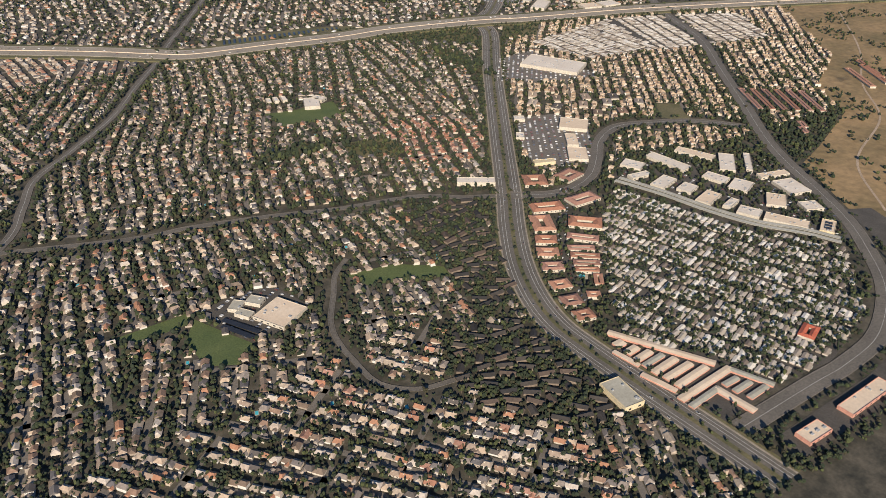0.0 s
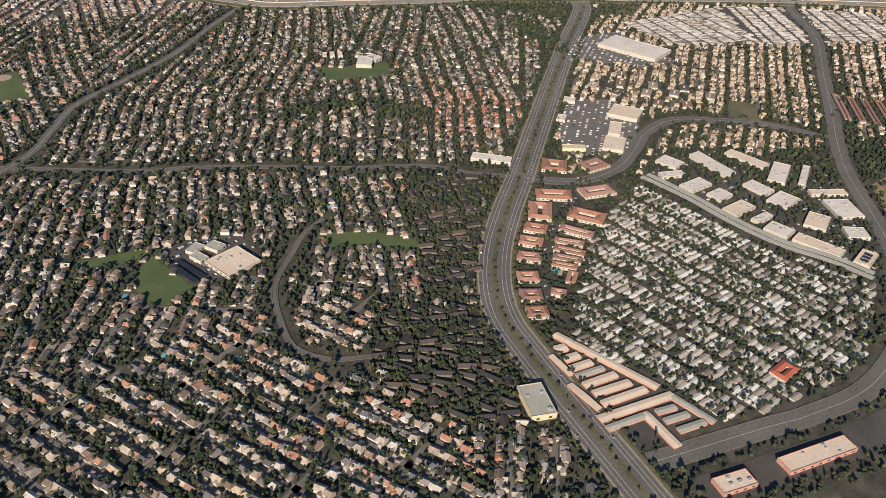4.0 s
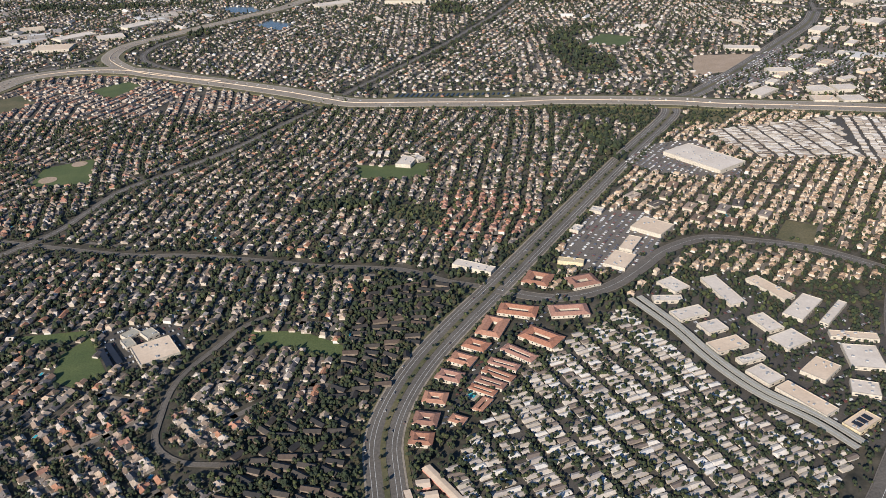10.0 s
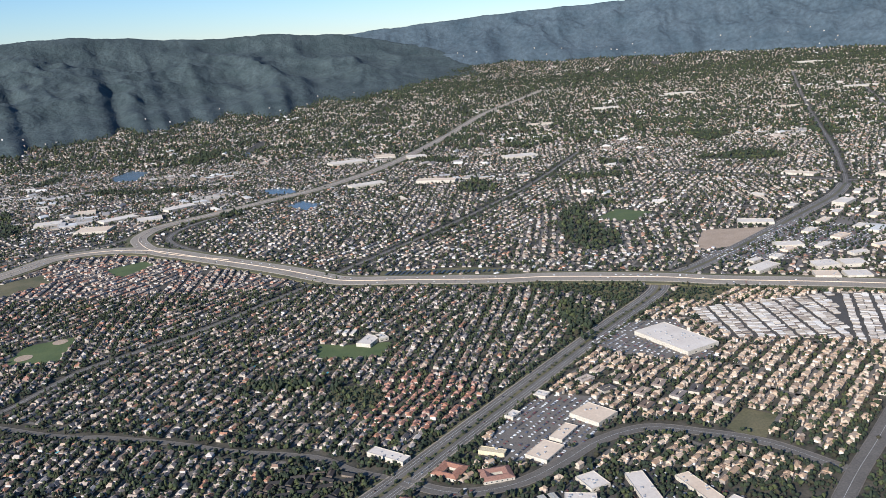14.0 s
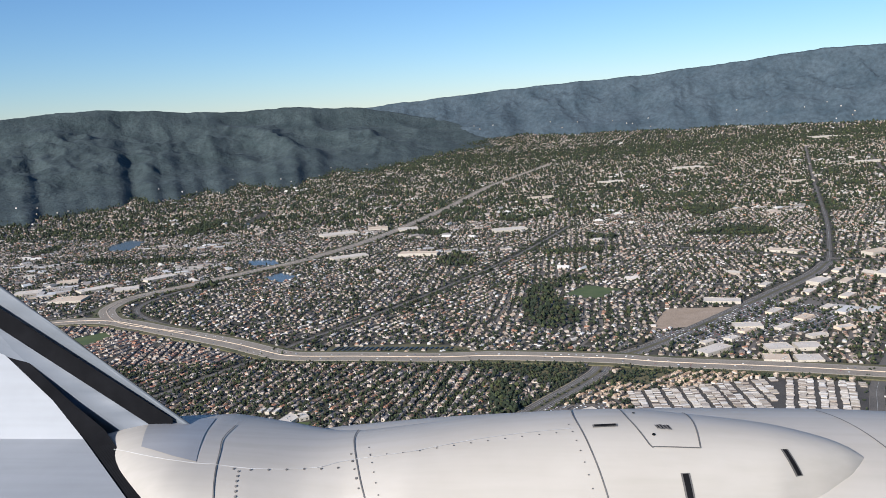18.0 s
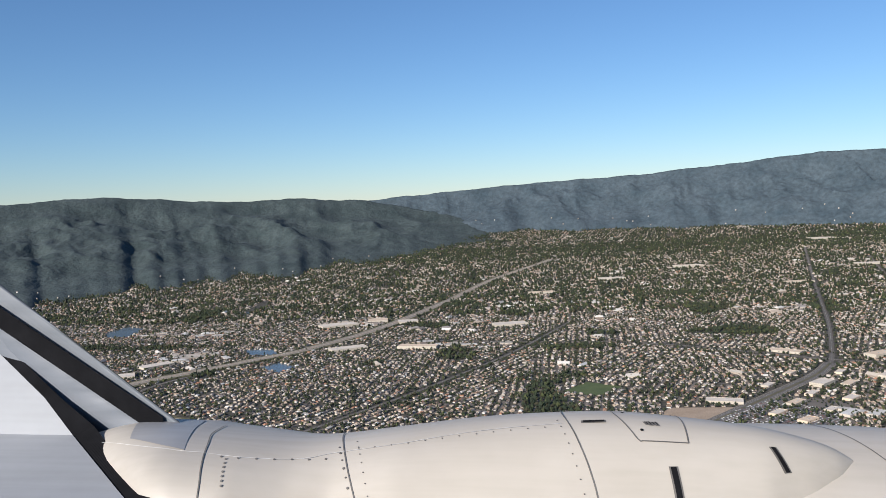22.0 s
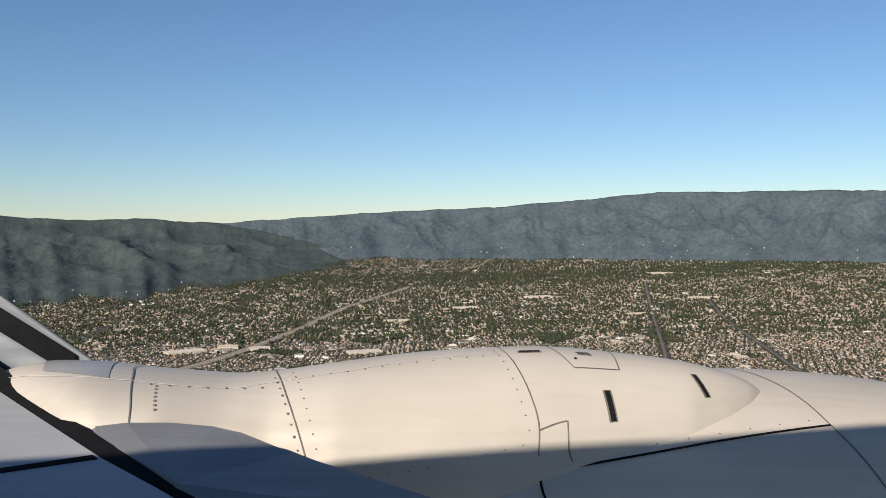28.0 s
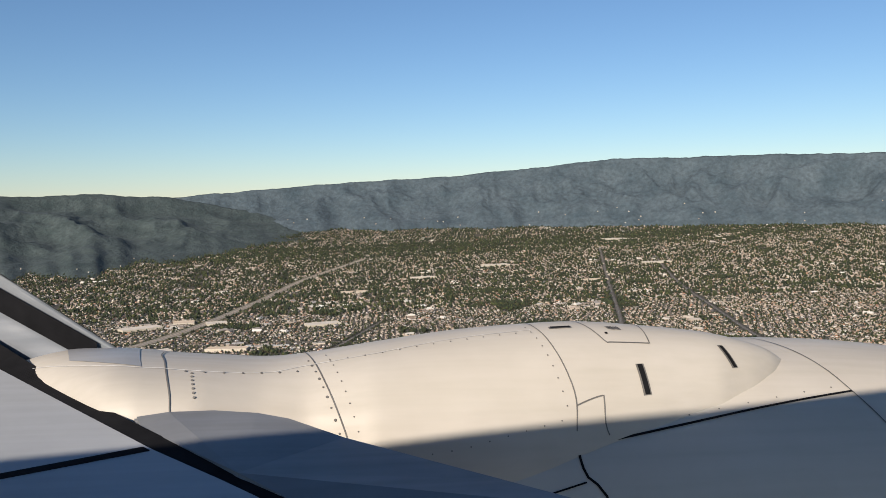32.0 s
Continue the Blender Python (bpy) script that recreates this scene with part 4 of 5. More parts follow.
CLUSTERS = ((-650, 1500, 130, 60, 22, 24), (-480, 1650, 90, 60, 30, 14), (-180, 2060, 150, 60, 15, 26), (90, 1730, 130, 30, 8, 16), (-560, 1950, 120, 60, 20, 18), (560, 1110, 110, 60, 45, 20),
            (-900, 1750, 160, 70, 30, 20), (300, 2350, 160, 60, 10, 16), (900, 2150, 120, 90, 12, 14), (1250, 3050, 250, 90, 5, 22), (600, 3100, 240, 80, 5, 20), (1000, 1500, 120, 70, 20, 16), (-250, 2700, 200, 90, 12, 14))
got = []
for cx, cy, rx, ry, turn, count in CLUSTERS:
    x, y = cx + rng.normal(0, rx * 0.5, count), cy + rng.normal(0, ry * 0.5, count)
    ok = ~no_house[cell(x, y)]
    got.append(np.stack([x, y, np.radians(turn) + rng.choice([0, math.pi / 2], count)], 1)[ok])
got = np.vstack(got)
house_stuff("pale_halls", *got.T, (30, 15, 3.2, 0), [M_WALL, M_WHITE], "pale flat-roofed halls in clusters across the valley", 0.02)


def house_prototype(l, w, h, hip, wing, mat, label):
    ob = thing("house", 0, -900, 0, 0, label, "house", "houses near the school")
    slab("wall", -l / 2, -w / 2, 0, l / 2, w / 2, h, M_WALL_O, ob, "pale stucco wall")

    def roof(cx, cy, rl, rw, top, across):
        bm = bmesh.new()
        o, e = 0.35, (rl / 2 + 0.35 - hip * rw / 2)
        pts = [(-rl / 2 - o, -rw / 2 - o, top), (rl / 2 + o, -rw / 2 - o, top), (rl / 2 + o, rw / 2 + o, top), (-rl / 2 - o, rw / 2 + o, top), (-e, 0, top + rw * 0.31), (e, 0, top + rw * 0.31)]
        v = [bm.verts.new((cx + (-q if across else p), cy + (p if across else q), z)) for p, q, z in pts]
        for f in ((0, 1, 5, 4), (2, 3, 4, 5), (1, 2, 5), (3, 0, 4), (3, 2, 1, 0)):
            bm.faces.new([v[i] for i in f])
        part("roof", bm, mat, ob)

    roof(0, 0, l, w, h, False)
    if wing:
        u = wing * l * 0.27
        slab("garage", u - l * 0.21, -w * 0.95, 0, u + l * 0.21, -w / 2, h * 0.93, M_WALL_O, ob, "stucco garage wing")
        roof(u, -w * 0.55, w * 0.8, l * 0.42, h * 0.93, True)
        slab("garage_door", u - 1.1, -w * 0.95 - 0.05, 0, u + 1.1, -w * 0.95 + 0.02, 1.1, M_DOOR, ob, "pale garage door")
        slab("driveway", u - 1.1, -w * 0.95 - 2.4, 0, u + 1.3, -w * 0.95 - 0.06, 0.09, M_CONCRETE, ob, "concrete driveway")
    slab("chimney", l * 0.2, w * 0.1, h, l * 0.2 + 0.4, w * 0.1 + 0.4, h + w * 0.40, M_CREAM, ob, "small masonry chimney")
    for u in (-0.3, 0.05):
        slab("window", u * l - 0.5, w / 2 - 0.03, 0.5, u * l + 0.5, w / 2 + 0.04, 1.1, M_GLASS, ob, "dark window")
    return ob


PROTOS = [house_prototype(l, w, h, hip, wing, M_ROOF_O if k % 4 else M_TILE_O, label) for k, (l, w, h, hip, wing, label) in enumerate([
    (5.6, 4.3, 1.4, 0.0, 1, "terracotta gable-roofed house with a garage wing"), (5.9, 4.2, 1.4, 0.9, -1, "hip-roofed stucco house with a garage wing"),
    (5.0, 4.4, 2.3, 0.6, 1, "two-storey house with a brown hip roof"), (6.1, 4.0, 1.4, 0.0, 0, "long low house with a shingle gable roof")])]
for k, (x, y, a) in enumerate(SINGLE):
    copy_thing(PROTOS[int(rng.choice(4, p=(0.12, 0.32, 0.26, 0.30)))], pose(x, y, 0, 0, 0, math.degrees(a)))
for ob in PROTOS:
    for o in (*ob.children_recursive, ob):
        bpy.data.objects.remove(o)


# Mobile homes in slanting rows.
built = np.zeros((NX, NY), bool)
for x, y, l, w, a in ((-66, 304, 68, 9, -61), (-41, 254, 27, 8, -67), (27, 262, 20, 14, 20), (-69, 265, 48, 8, 4)):
    mark(built, corners(x, y, l, w, a))
mark(built, AREAS["storage_yard"])
mark_line(built, smooth_line([(77, 490), (92, 449), (102, 409), (116, 373), (137, 343), (149, 318)], 6), 12)
for name in ("road_hill", "road_main"):
    mark_line(built, LINES[name], WIDTHS[name] + 8)


def home_rows(points, turn, pitch, step, margin=3.0):
    a = radians(turn)
    c, s = math.cos(a), math.sin(a)
    p = np.array(points, float)
    cx, cy = p.mean(0)
    out = []
    for v in [k * sum(pitch) + o for k in range(-12, 13) for o in (0, pitch[0])]:
        for u in np.arange(-250, 250, step):
            x, y = cx + u * c - v * s, cy + u * s + v * c
            if (p.min(0)[0] < x < p.max(0)[0]) and bool(inside(points, np.array(x), np.array(y))) and not built[cell(x, y)] and rng.random() > 0.05:
                out.append((x + rng.uniform(-0.5, 0.5), y + rng.uniform(-0.5, 0.5), a + math.pi / 2 + rng.normal(0, 0.05)))
    return np.array(out)


H_MOBILE = home_rows(AREAS["mobile_home_park"], -72, (8.6, 13.0), 4.6)
H_TRAILER = home_rows(AREAS["trailer_park"], 91, (7.4, 11.4), 3.7)
H_TRAILER = H_TRAILER[H_TRAILER[:, 0] < 412 + 0.3 * (H_TRAILER[:, 1] - 800)]
east_rows = home_rows(AREAS["trailer_park"], 71, (7.4, 11.4), 3.7)
H_TRAILER = np.vstack([H_TRAILER, east_rows[east_rows[:, 0] > 420 + 0.3 * (east_rows[:, 1] - 800)]])
order = np.argsort(H_MOBILE[:, 1])
proto = gable_row("mobile_home", 0, -900, 7.6, 3.3, 0, 1.2, M_HOME_O, M_WALL_O, "white-roofed mobile home on a narrow plot", "mobile home", "mobile homes", 0.5)
slab("carport", -1.6, -2.5, 0.95, 1.6, -1.75, 1.05, M_FLAT_GREY, proto, "flat metal carport roof")
slab("window", -1.6, 1.63, 0.5, -0.6, 1.70, 1.0, M_GLASS, proto, "dark window")
for x, y, a in H_MOBILE[order][:200]:
    copy_thing(proto, pose(x, y, 0, 0, 0, math.degrees(a)))
for o in (*proto.children_recursive, proto):
    bpy.data.objects.remove(o)
house_stuff("mobile_homes", *H_MOBILE[order][200:].T, (7.6, 3.4, 1.2, 0), [M_WALL, M_HOME], "white-roofed mobile homes in close rows", 0.16)
house_stuff("trailer_homes", *H_TRAILER.T, (6.4, 2.9, 1.2, 0), [M_WALL, M_HOME], "white trailer roofs in close rows beside the freeway", 0.12)
no_tree[np.ix_(*[np.arange(a, b) for a, b in zip(cell(-80, 235)[:2], cell(150, 490)[:2])])] |= rng.random((cell(150, 0)[0] - cell(-80, 0)[0], cell(0, 490)[1] - cell(0, 235)[1])) < 0.35
for grid_points in (H_MOBILE, H_TRAILER):
    no_tree[cell(grid_points[:, 0], grid_points[:, 1])] = True
for h in (H_NEAR, H_WEST, H_EAST, H_MID):
    no_tree[cell(h[:, 0], h[:, 1])] = True

# ---- trees ----
g = (1 + 5 ** 0.5) / 2
ICO_V = np.array([(-1, g, 0), (1, g, 0), (-1, -g, 0), (1, -g, 0), (0, -1, g), (0, 1, g), (0, -1, -g), (0, 1, -g), (g, 0, -1), (g, 0, 1), (-g, 0, -1), (-g, 0, 1)]) / math.sqrt(1 + g * g)
ICO_F = np.array([(0, 11, 5), (0, 5, 1), (0, 1, 7), (0, 7, 10), (0, 10, 11), (1, 5, 9), (5, 11, 4), (11, 10, 2), (10, 7, 6), (7, 1, 8), (3, 9, 4), (3, 4, 2), (3, 2, 6), (3, 6, 8), (3, 8, 9), (4, 9, 5), (2, 4, 11), (6, 2, 10), (8, 6, 7), (9, 8, 1)])
OCT_V = np.array([(1, 0, 0), (0, 1, 0), (-1, 0, 0), (0, -1, 0), (0, 0, 1), (0, 0, -1)], float)
OCT_F = np.array([(0, 1, 4), (1, 2, 4), (2, 3, 4), (3, 0, 4), (1, 0, 5), (2, 1, 5), (3, 2, 5), (0, 3, 5)])


def clumps(x, y, z, r, tall, base_v, base_f):
    n, k = len(x), len(base_v)
    local = base_v[None] * rng.uniform(0.62, 1.25, (n, k, 1)) * r[:, None, None]
    local[..., 2] *= tall[:, None]
    local = rotated(local, x, y, rng.uniform(0, 6.3, n))
    local[..., 2] += z[:, None]
    return local.reshape(-1, 3), (base_f[None] + k * np.arange(n)[:, None, None]).reshape(-1, 3)


def tree_places(x0, x1, y0, y1, area, keep):
    n = int((x1 - x0) * (y1 - y0) / area)
    x, y = rng.uniform(x0, x1, n), rng.uniform(y0, y1, n)
    ok = keep(x, y) & ~no_tree[cell(x, y)]
    x, y = x[ok], y[ok]
    dense = np.array([noise.noise((a / 70, b / 70, 0.0)) for a, b in zip(x, y)]) if n < 130000 else rng.uniform(-0.5, 0.5, len(x))
    ok = rng.random(len(x)) < 0.70 + 0.75 * dense
    return x[ok], y[ok]


def crowns(name, x, y, size, many, label, base=(ICO_V, ICO_F), cypress=0.08):
    n = len(x)
    r = size * rng.uniform(0.55, 1.35, n)
    tall = np.where(rng.random(n) < cypress, 2.6, rng.uniform(0.8, 1.25, n))
    r = np.where(tall > 2, r * 0.6, r)
    vs, fs, count = [], [], 0
    for k in range(many):
        far = 0.0 if many == 1 else 0.62
        u = rng.uniform(0, 6.3, n)
        v, f = clumps(x + far * r * np.cos(u), y + far * r * np.sin(u), r * tall * rng.uniform(0.75, 1.25, n) + 0.3, r * (1 if many == 1 else 0.66), tall, *base)
        vs.append(v), fs.append(f + count)
        count += len(v)
    tagged(new(name, arrays_mesh(name, np.vstack(vs), np.vstack(fs), [M_LEAF])), label, "trees", "", "stuff")


in_near = lambda x, y: (y < free_y(x) - 22) & (x > -0.7 * y - 200) & (x < 0.6 * y + 320)
TX, TY = tree_places(-600, 620, 185, 1000, 7.2, in_near)
one = (TX > -340) & (TX < -60) & (TY < 430)
pick = np.where(one)[0][:220]
rest_mask = np.ones(len(TX), bool)
rest_mask[pick] = False
close = rest_mask & (TY < 430)
crowns("close_trees", TX[close], TY[close], 1.55, 2, "dark green garden trees between the nearest houses")
mid = rest_mask & ~close & (TY < 600)
crowns("near_trees", TX[mid], TY[mid], 1.5, 1, "dark green garden and street trees between the houses")
mid = rest_mask & (TY >= 600) & (rng.random(len(TX)) < np.where(TX > np.interp(TY, MAIN_Y, MAIN_X), 0.55, 0.72))
crowns("park_side_trees", TX[mid], TY[mid], 1.7, 1, "dark green garden trees towards the freeway", (OCT_V, OCT_F))
BX, BY = tree_places(-1600, 2000, 870, 2150, 40, lambda x, y: beyond(x, y))
crowns("valley_trees", BX, BY, 2.1, 1, "dark green trees between the houses beyond the freeway", (OCT_V, OCT_F))
WX, WY = tree_places(-1500, 1900, 1000, 2600, 30, lambda x, y: beyond(x, y) & wooded(x, y))
crowns("wood_trees", WX, WY, 3.2, 1, "dark green woods and parks between the valley's houses", (OCT_V, OCT_F))
FX, FY = tree_places(-2500, 2900, 2150, 3900, 92, lambda x, y: beyond(x, y))
crowns("far_trees", FX, FY, 3.9, 1, "dark green tree cover across the far valley", (OCT_V, OCT_F))
EX, EY = tree_places(-2600, 3300, 3500, 4550, 130, lambda x, y: wedge(x, y))
crowns("edge_trees", EX, EY, 4.2, 1, "dark green woods at the valley's edge", (OCT_V, OCT_F), 0.0)
line = LINES["road_main"][:95]
ends = np.vstack([sides(line, o) + rng.normal(0, 0.6, line.shape) for o in (-13.2, -14.5, 0, 13.2, 14.5, -16, 16)])
crowns("avenue_trees", ends[:, 0], ends[:, 1], 1.35, 2, "small trees along the main road and its median")
SX, SY = rng.uniform(190, 880, 5000), rng.uniform(290, 820, 5000)
ok = inside(AREAS["dry_hill"], SX, SY) & (np.array([noise.noise((a / 45, c / 45, 7.0)) for a, c in zip(SX, SY)]) > 0.12)
crowns("hill_scrub", SX[ok], SY[ok], 1.6, 1, "dark scrub and small oaks on the dry hill")
for k, pts in enumerate(([(230, 330), (300, 400), (420, 450), (500, 520), (620, 600), (760, 720)], [(330, 360), (400, 430), (470, 440), (560, 560)])):
    tagged(ribbon("hill_path", smooth_line(pts, 10), 2.2, 0.30 + 0.02 * k, M_DIRT), "pale worn path over the dry hill", "path", "", "structure")
GX, GY = [], []
lines = [sides(LINES[n], o)[k::3] for n, o, k in (("road_diagonal", 7.5, 0), ("road_diagonal", -7.5, 1), ("road_diagonal", -10, 0), ("road_diagonal", -13, 2), ("road_diagonal", 10, 1), ("road_cross_west", 6, 0), ("road_cross_west", -6, 1), ("road_hill", 10, 0), ("road_hill", -10, 2), ("road_cross_east", 8.5, 0), ("road_cross_east", -8.5, 1))]
lines = np.vstack([p + rng.normal(0, 1.4, p.shape) for p in lines + lines])
crowns("roadside_trees", lines[:, 0], lines[:, 1], 1.6, 2, "dark green trees along the smaller roads")
PX, PY = rng.uniform(-80, 150, 6500), rng.uniform(235, 490, 6500)
gap = np.hypot(PX[:, None] - H_MOBILE[None, :, 0], PY[:, None] - H_MOBILE[None, :, 1]).min(1)
grow = np.array([noise.noise((a / 38, b / 38, 5.0)) for a, b in zip(PX, PY)]) + 0.25 * (PY < 360)
ok = inside(AREAS["mobile_home_park"], PX, PY) & ~built[cell(PX, PY)] & (gap > 2.7) & (rng.random(len(PX)) < 0.34 + 0.9 * grow)
crowns("home_park_trees", PX[ok], PY[ok], 1.25, 2, "dark green trees between the mobile homes")
DX, DY = rng.uniform(-195, -44, 5200), rng.uniform(270, 548, 5200)
ok = (inside(AREAS["condo_park"], DX, DY) | inside(AREAS["brown_park"], DX, DY)) & ~no_tree[cell(DX, DY)]
crowns("condo_trees", DX[ok], DY[ok], 1.7, 2, "dense dark trees between the condominiums")
for gx, gy, rx, ry, count in ((255, 1390, 70, 30, 70), (-130, 690, 40, 12, 110), (150, 830, 18, 60, 170), (310, 1660, 90, 30, 220), (-620, 1780, 150, 40, 260), (700, 2500, 160, 60, 400)):
    GX.append(gx + rng.normal(0, rx * 0.5, count)), GY.append(gy + rng.normal(0, ry * 0.5, count))
crowns("grove_trees", np.concatenate(GX), np.concatenate(GY), 3.2, 2, "dense dark groves of tall trees")


def tree_prototype(k):
    r = random.Random(k)
    ob = thing("tree", 0, -900, 0, 0, "dark green broadleaf tree beside the houses", "tree", "garden trees")
    bm = bmesh.new()
    bmesh.ops.create_cone(bm, cap_ends=True, segments=7, radius1=0.28, radius2=0.10, depth=2.4, matrix=Matrix.Translation((0, 0, 1.2)))
    for i in range(4):
        t = i * 1.6 + r.random()
        bmesh.ops.create_cone(bm, cap_ends=True, segments=5, radius1=0.10, radius2=0.04, depth=1.6, matrix=Matrix.Translation((0.45 * math.cos(t), 0.45 * math.sin(t), 2.3)) @ Euler((0, 0.7, t)).to_matrix().to_4x4())
    part("trunk", bm, M_BARK, ob, "brown tapered trunk with limbs")
    n = 13
    u, q = np.array([r.uniform(0, 6.3) for _ in range(n)]), np.array([r.uniform(0.1, 1.0) for _ in range(n)])
    v, f = clumps(1.35 * q * np.cos(u), 1.35 * q * np.sin(u), np.array([r.uniform(1.9, 3.7) for _ in range(n)]), np.array([r.uniform(0.5, 0.95) for _ in range(n)]), np.full(n, 0.85), ICO_V, ICO_F)
    crown = new("crown", arrays_mesh("crown", v, f, [M_LEAF_O]))
    crown.parent = ob
    return ob


TREES = [tree_prototype(k) for k in range(5)]
for i in pick:
    c = copy_thing(TREES[int(rng.integers(0, 5))], pose(TX[i], TY[i], 0, 0, 0, rng.uniform(0, 360)))
    c.scale = (rng.uniform(0.8, 1.3),) * 3
for ob in TREES:
    for o in (*ob.children_recursive, ob):
        bpy.data.objects.remove(o)

# ---- cars ----
def car_prototype():
    ob = thing("car", 0, -900, 0, 0, "parked or waiting car on grey asphalt", "car", "cars on the main road")
    bm = box(bmesh.new(), -1.1, -0.45, 0.12, 1.1, 0.45, 0.42)
    bmesh.ops.bevel(bm, geom=bm.edges[:], offset=0.07, segments=1, affect="EDGES")
    part("body", bm, M_CAR_O, ob)
    bm = box(bmesh.new(), -0.65, -0.40, 0.40, 0.45, 0.40, 0.72)
    for v in bm.verts:
        if v.co.z > 0.6:
            v.co.x, v.co.y = v.co.x * 0.72, v.co.y * 0.85
    part("cabin", bm, M_GLASS, ob, "dark glazed cabin")
    for u in (-0.7, 0.7):
        for v in (-0.42, 0.42):
            bm = bmesh.new()
            bmesh.ops.create_cone(bm, cap_ends=True, segments=10, radius1=0.17, radius2=0.17, depth=0.12, matrix=Matrix.Translation((u, v, 0.17)) @ Euler((math.pi / 2, 0, 0)).to_matrix().to_4x4())
            part("wheel", bm, M_RUBBER, ob)
    return ob


CAR = car_prototype()
line = LINES["road_main"]
tang = np.gradient(line, axis=0)
for i in rng.choice(np.arange(4, 110), 46, replace=False):
    o = float(rng.choice([-9.6, -6.8, -4, 4, 6.8, 9.6]))
    p = sides(line, o)[i]
    copy_thing(CAR, pose(p[0], p[1], 0.32, 0, 0, math.degrees(math.atan2(tang[i, 1], tang[i, 0]))))
for o in (*CAR.children_recursive, CAR):
    bpy.data.objects.remove(o)


def car_stuff(name, x, y, turn, label):
    n = len(x)
    sx, sy = np.array([-1, 1, 1, -1]), np.array([-1, -1, 1, 1])
    rows = [np.stack([np.tile(a * sx + c, (n, 1)), np.tile(b * sy, (n, 1)), np.full((n, 4), z)], -1) for a, b, c, z in ((1.1, 0.45, 0, 0.25), (1.1, 0.45, 0, 0.62), (0.55, 0.38, -0.1, 0.92))]
    f = [(k * 4 + i, k * 4 + (i + 1) % 4, k * 4 + 4 + (i + 1) % 4, k * 4 + 4 + i) for k in (0, 1) for i in range(4)] + [(8, 9, 10, 11)]
    v = rotated(np.concatenate(rows, 1), x, y, turn).reshape(-1, 3)
    faces = (np.array(f)[None] + 12 * np.arange(n)[:, None, None]).reshape(-1, 4)
    tagged(new(name, arrays_mesh(name, v, faces, [M_CAR])), label, "cars", "", "stuff")


CX, CY, CA = [], [], []
for name, turn, pitch in (("shop_lot", 55, 5.5), ("market_lot", 50, 5.5), ("dealer_lot", 45, 5.0), ("school_lot", 30, 7), ("business_park", 20, 9)):
    p = np.array(AREAS[name], float)
    a = radians(turn)
    for v in np.arange(-130, 130, pitch):
        u = np.arange(-130, 130, 1.35)
        x, y = p.mean(0)[0] + u * math.cos(a) - v * math.sin(a), p.mean(0)[1] + u * math.sin(a) + v * math.cos(a)
        ok = inside(AREAS[name], x, y) & (rng.random(len(u)) < 0.42)
        ok &= ~no_tree[cell(x, y)] if name == "business_park" else ok
        CX.append(x[ok]), CY.append(y[ok]), CA.append(np.full(ok.sum(), a + math.pi / 2))
p = np.vstack([sides(LANE, o) for o in (-2.6, 2.6)])
p = p + rng.normal(0, 0.4, p.shape)
CX.append(p[:, 0]), CY.append(p[:, 1]), CA.append(rng.normal(0.4, 0.1, len(p)))
car_stuff("parked_cars", np.concatenate(CX), np.concatenate(CY), np.concatenate(CA), "rows of parked cars of many colours")
fx = []
for name in ("freeway", "freeway_west"):
    line = LINES[name]
    tang = np.gradient(line, axis=0)
    for o in (-11, -8, -5, 5, 8, 11):
        s = sides(line, o * WIDTHS[name] / 34)
        ok = rng.random(len(s)) < 0.16
        fx.append(np.c_[s[ok], np.arctan2(tang[ok, 1], tang[ok, 0])])
fx = np.vstack(fx)
car_stuff("freeway_cars", *fx.T, "cars on the pale freeway")
bpy.data.objects["freeway_cars"].location.z = 1.75


# ---- hills ----
HOVER = Vector((220.5, 34.0, 296.5))
SKYLINE = [(-60, 1.0), (-46, 1.1), (-31.8, 0.81), (-28.7, 1.06), (-25.7, 1.07), (-20.9, 0.66), (-17.6, 0.55), (-14.6, 0.62), (-9.3, 0.28), (-6.9, 0.5), (-3.8, 0.68), (-0.7, 0.9), (3.2, 1.1), (8.5, 1.3), (12.2, 1.6), (16.1, 1.86), (20.5, 2.27), (25.6, 2.25), (30.8, 2.24), (36.1, 2.1), (45, 2.2), (60, 2.0)]
WEST_TOP = [(b, e if b < -9 else 0.28 - (b + 9.3) * 0.20) for b, e in SKYLINE]


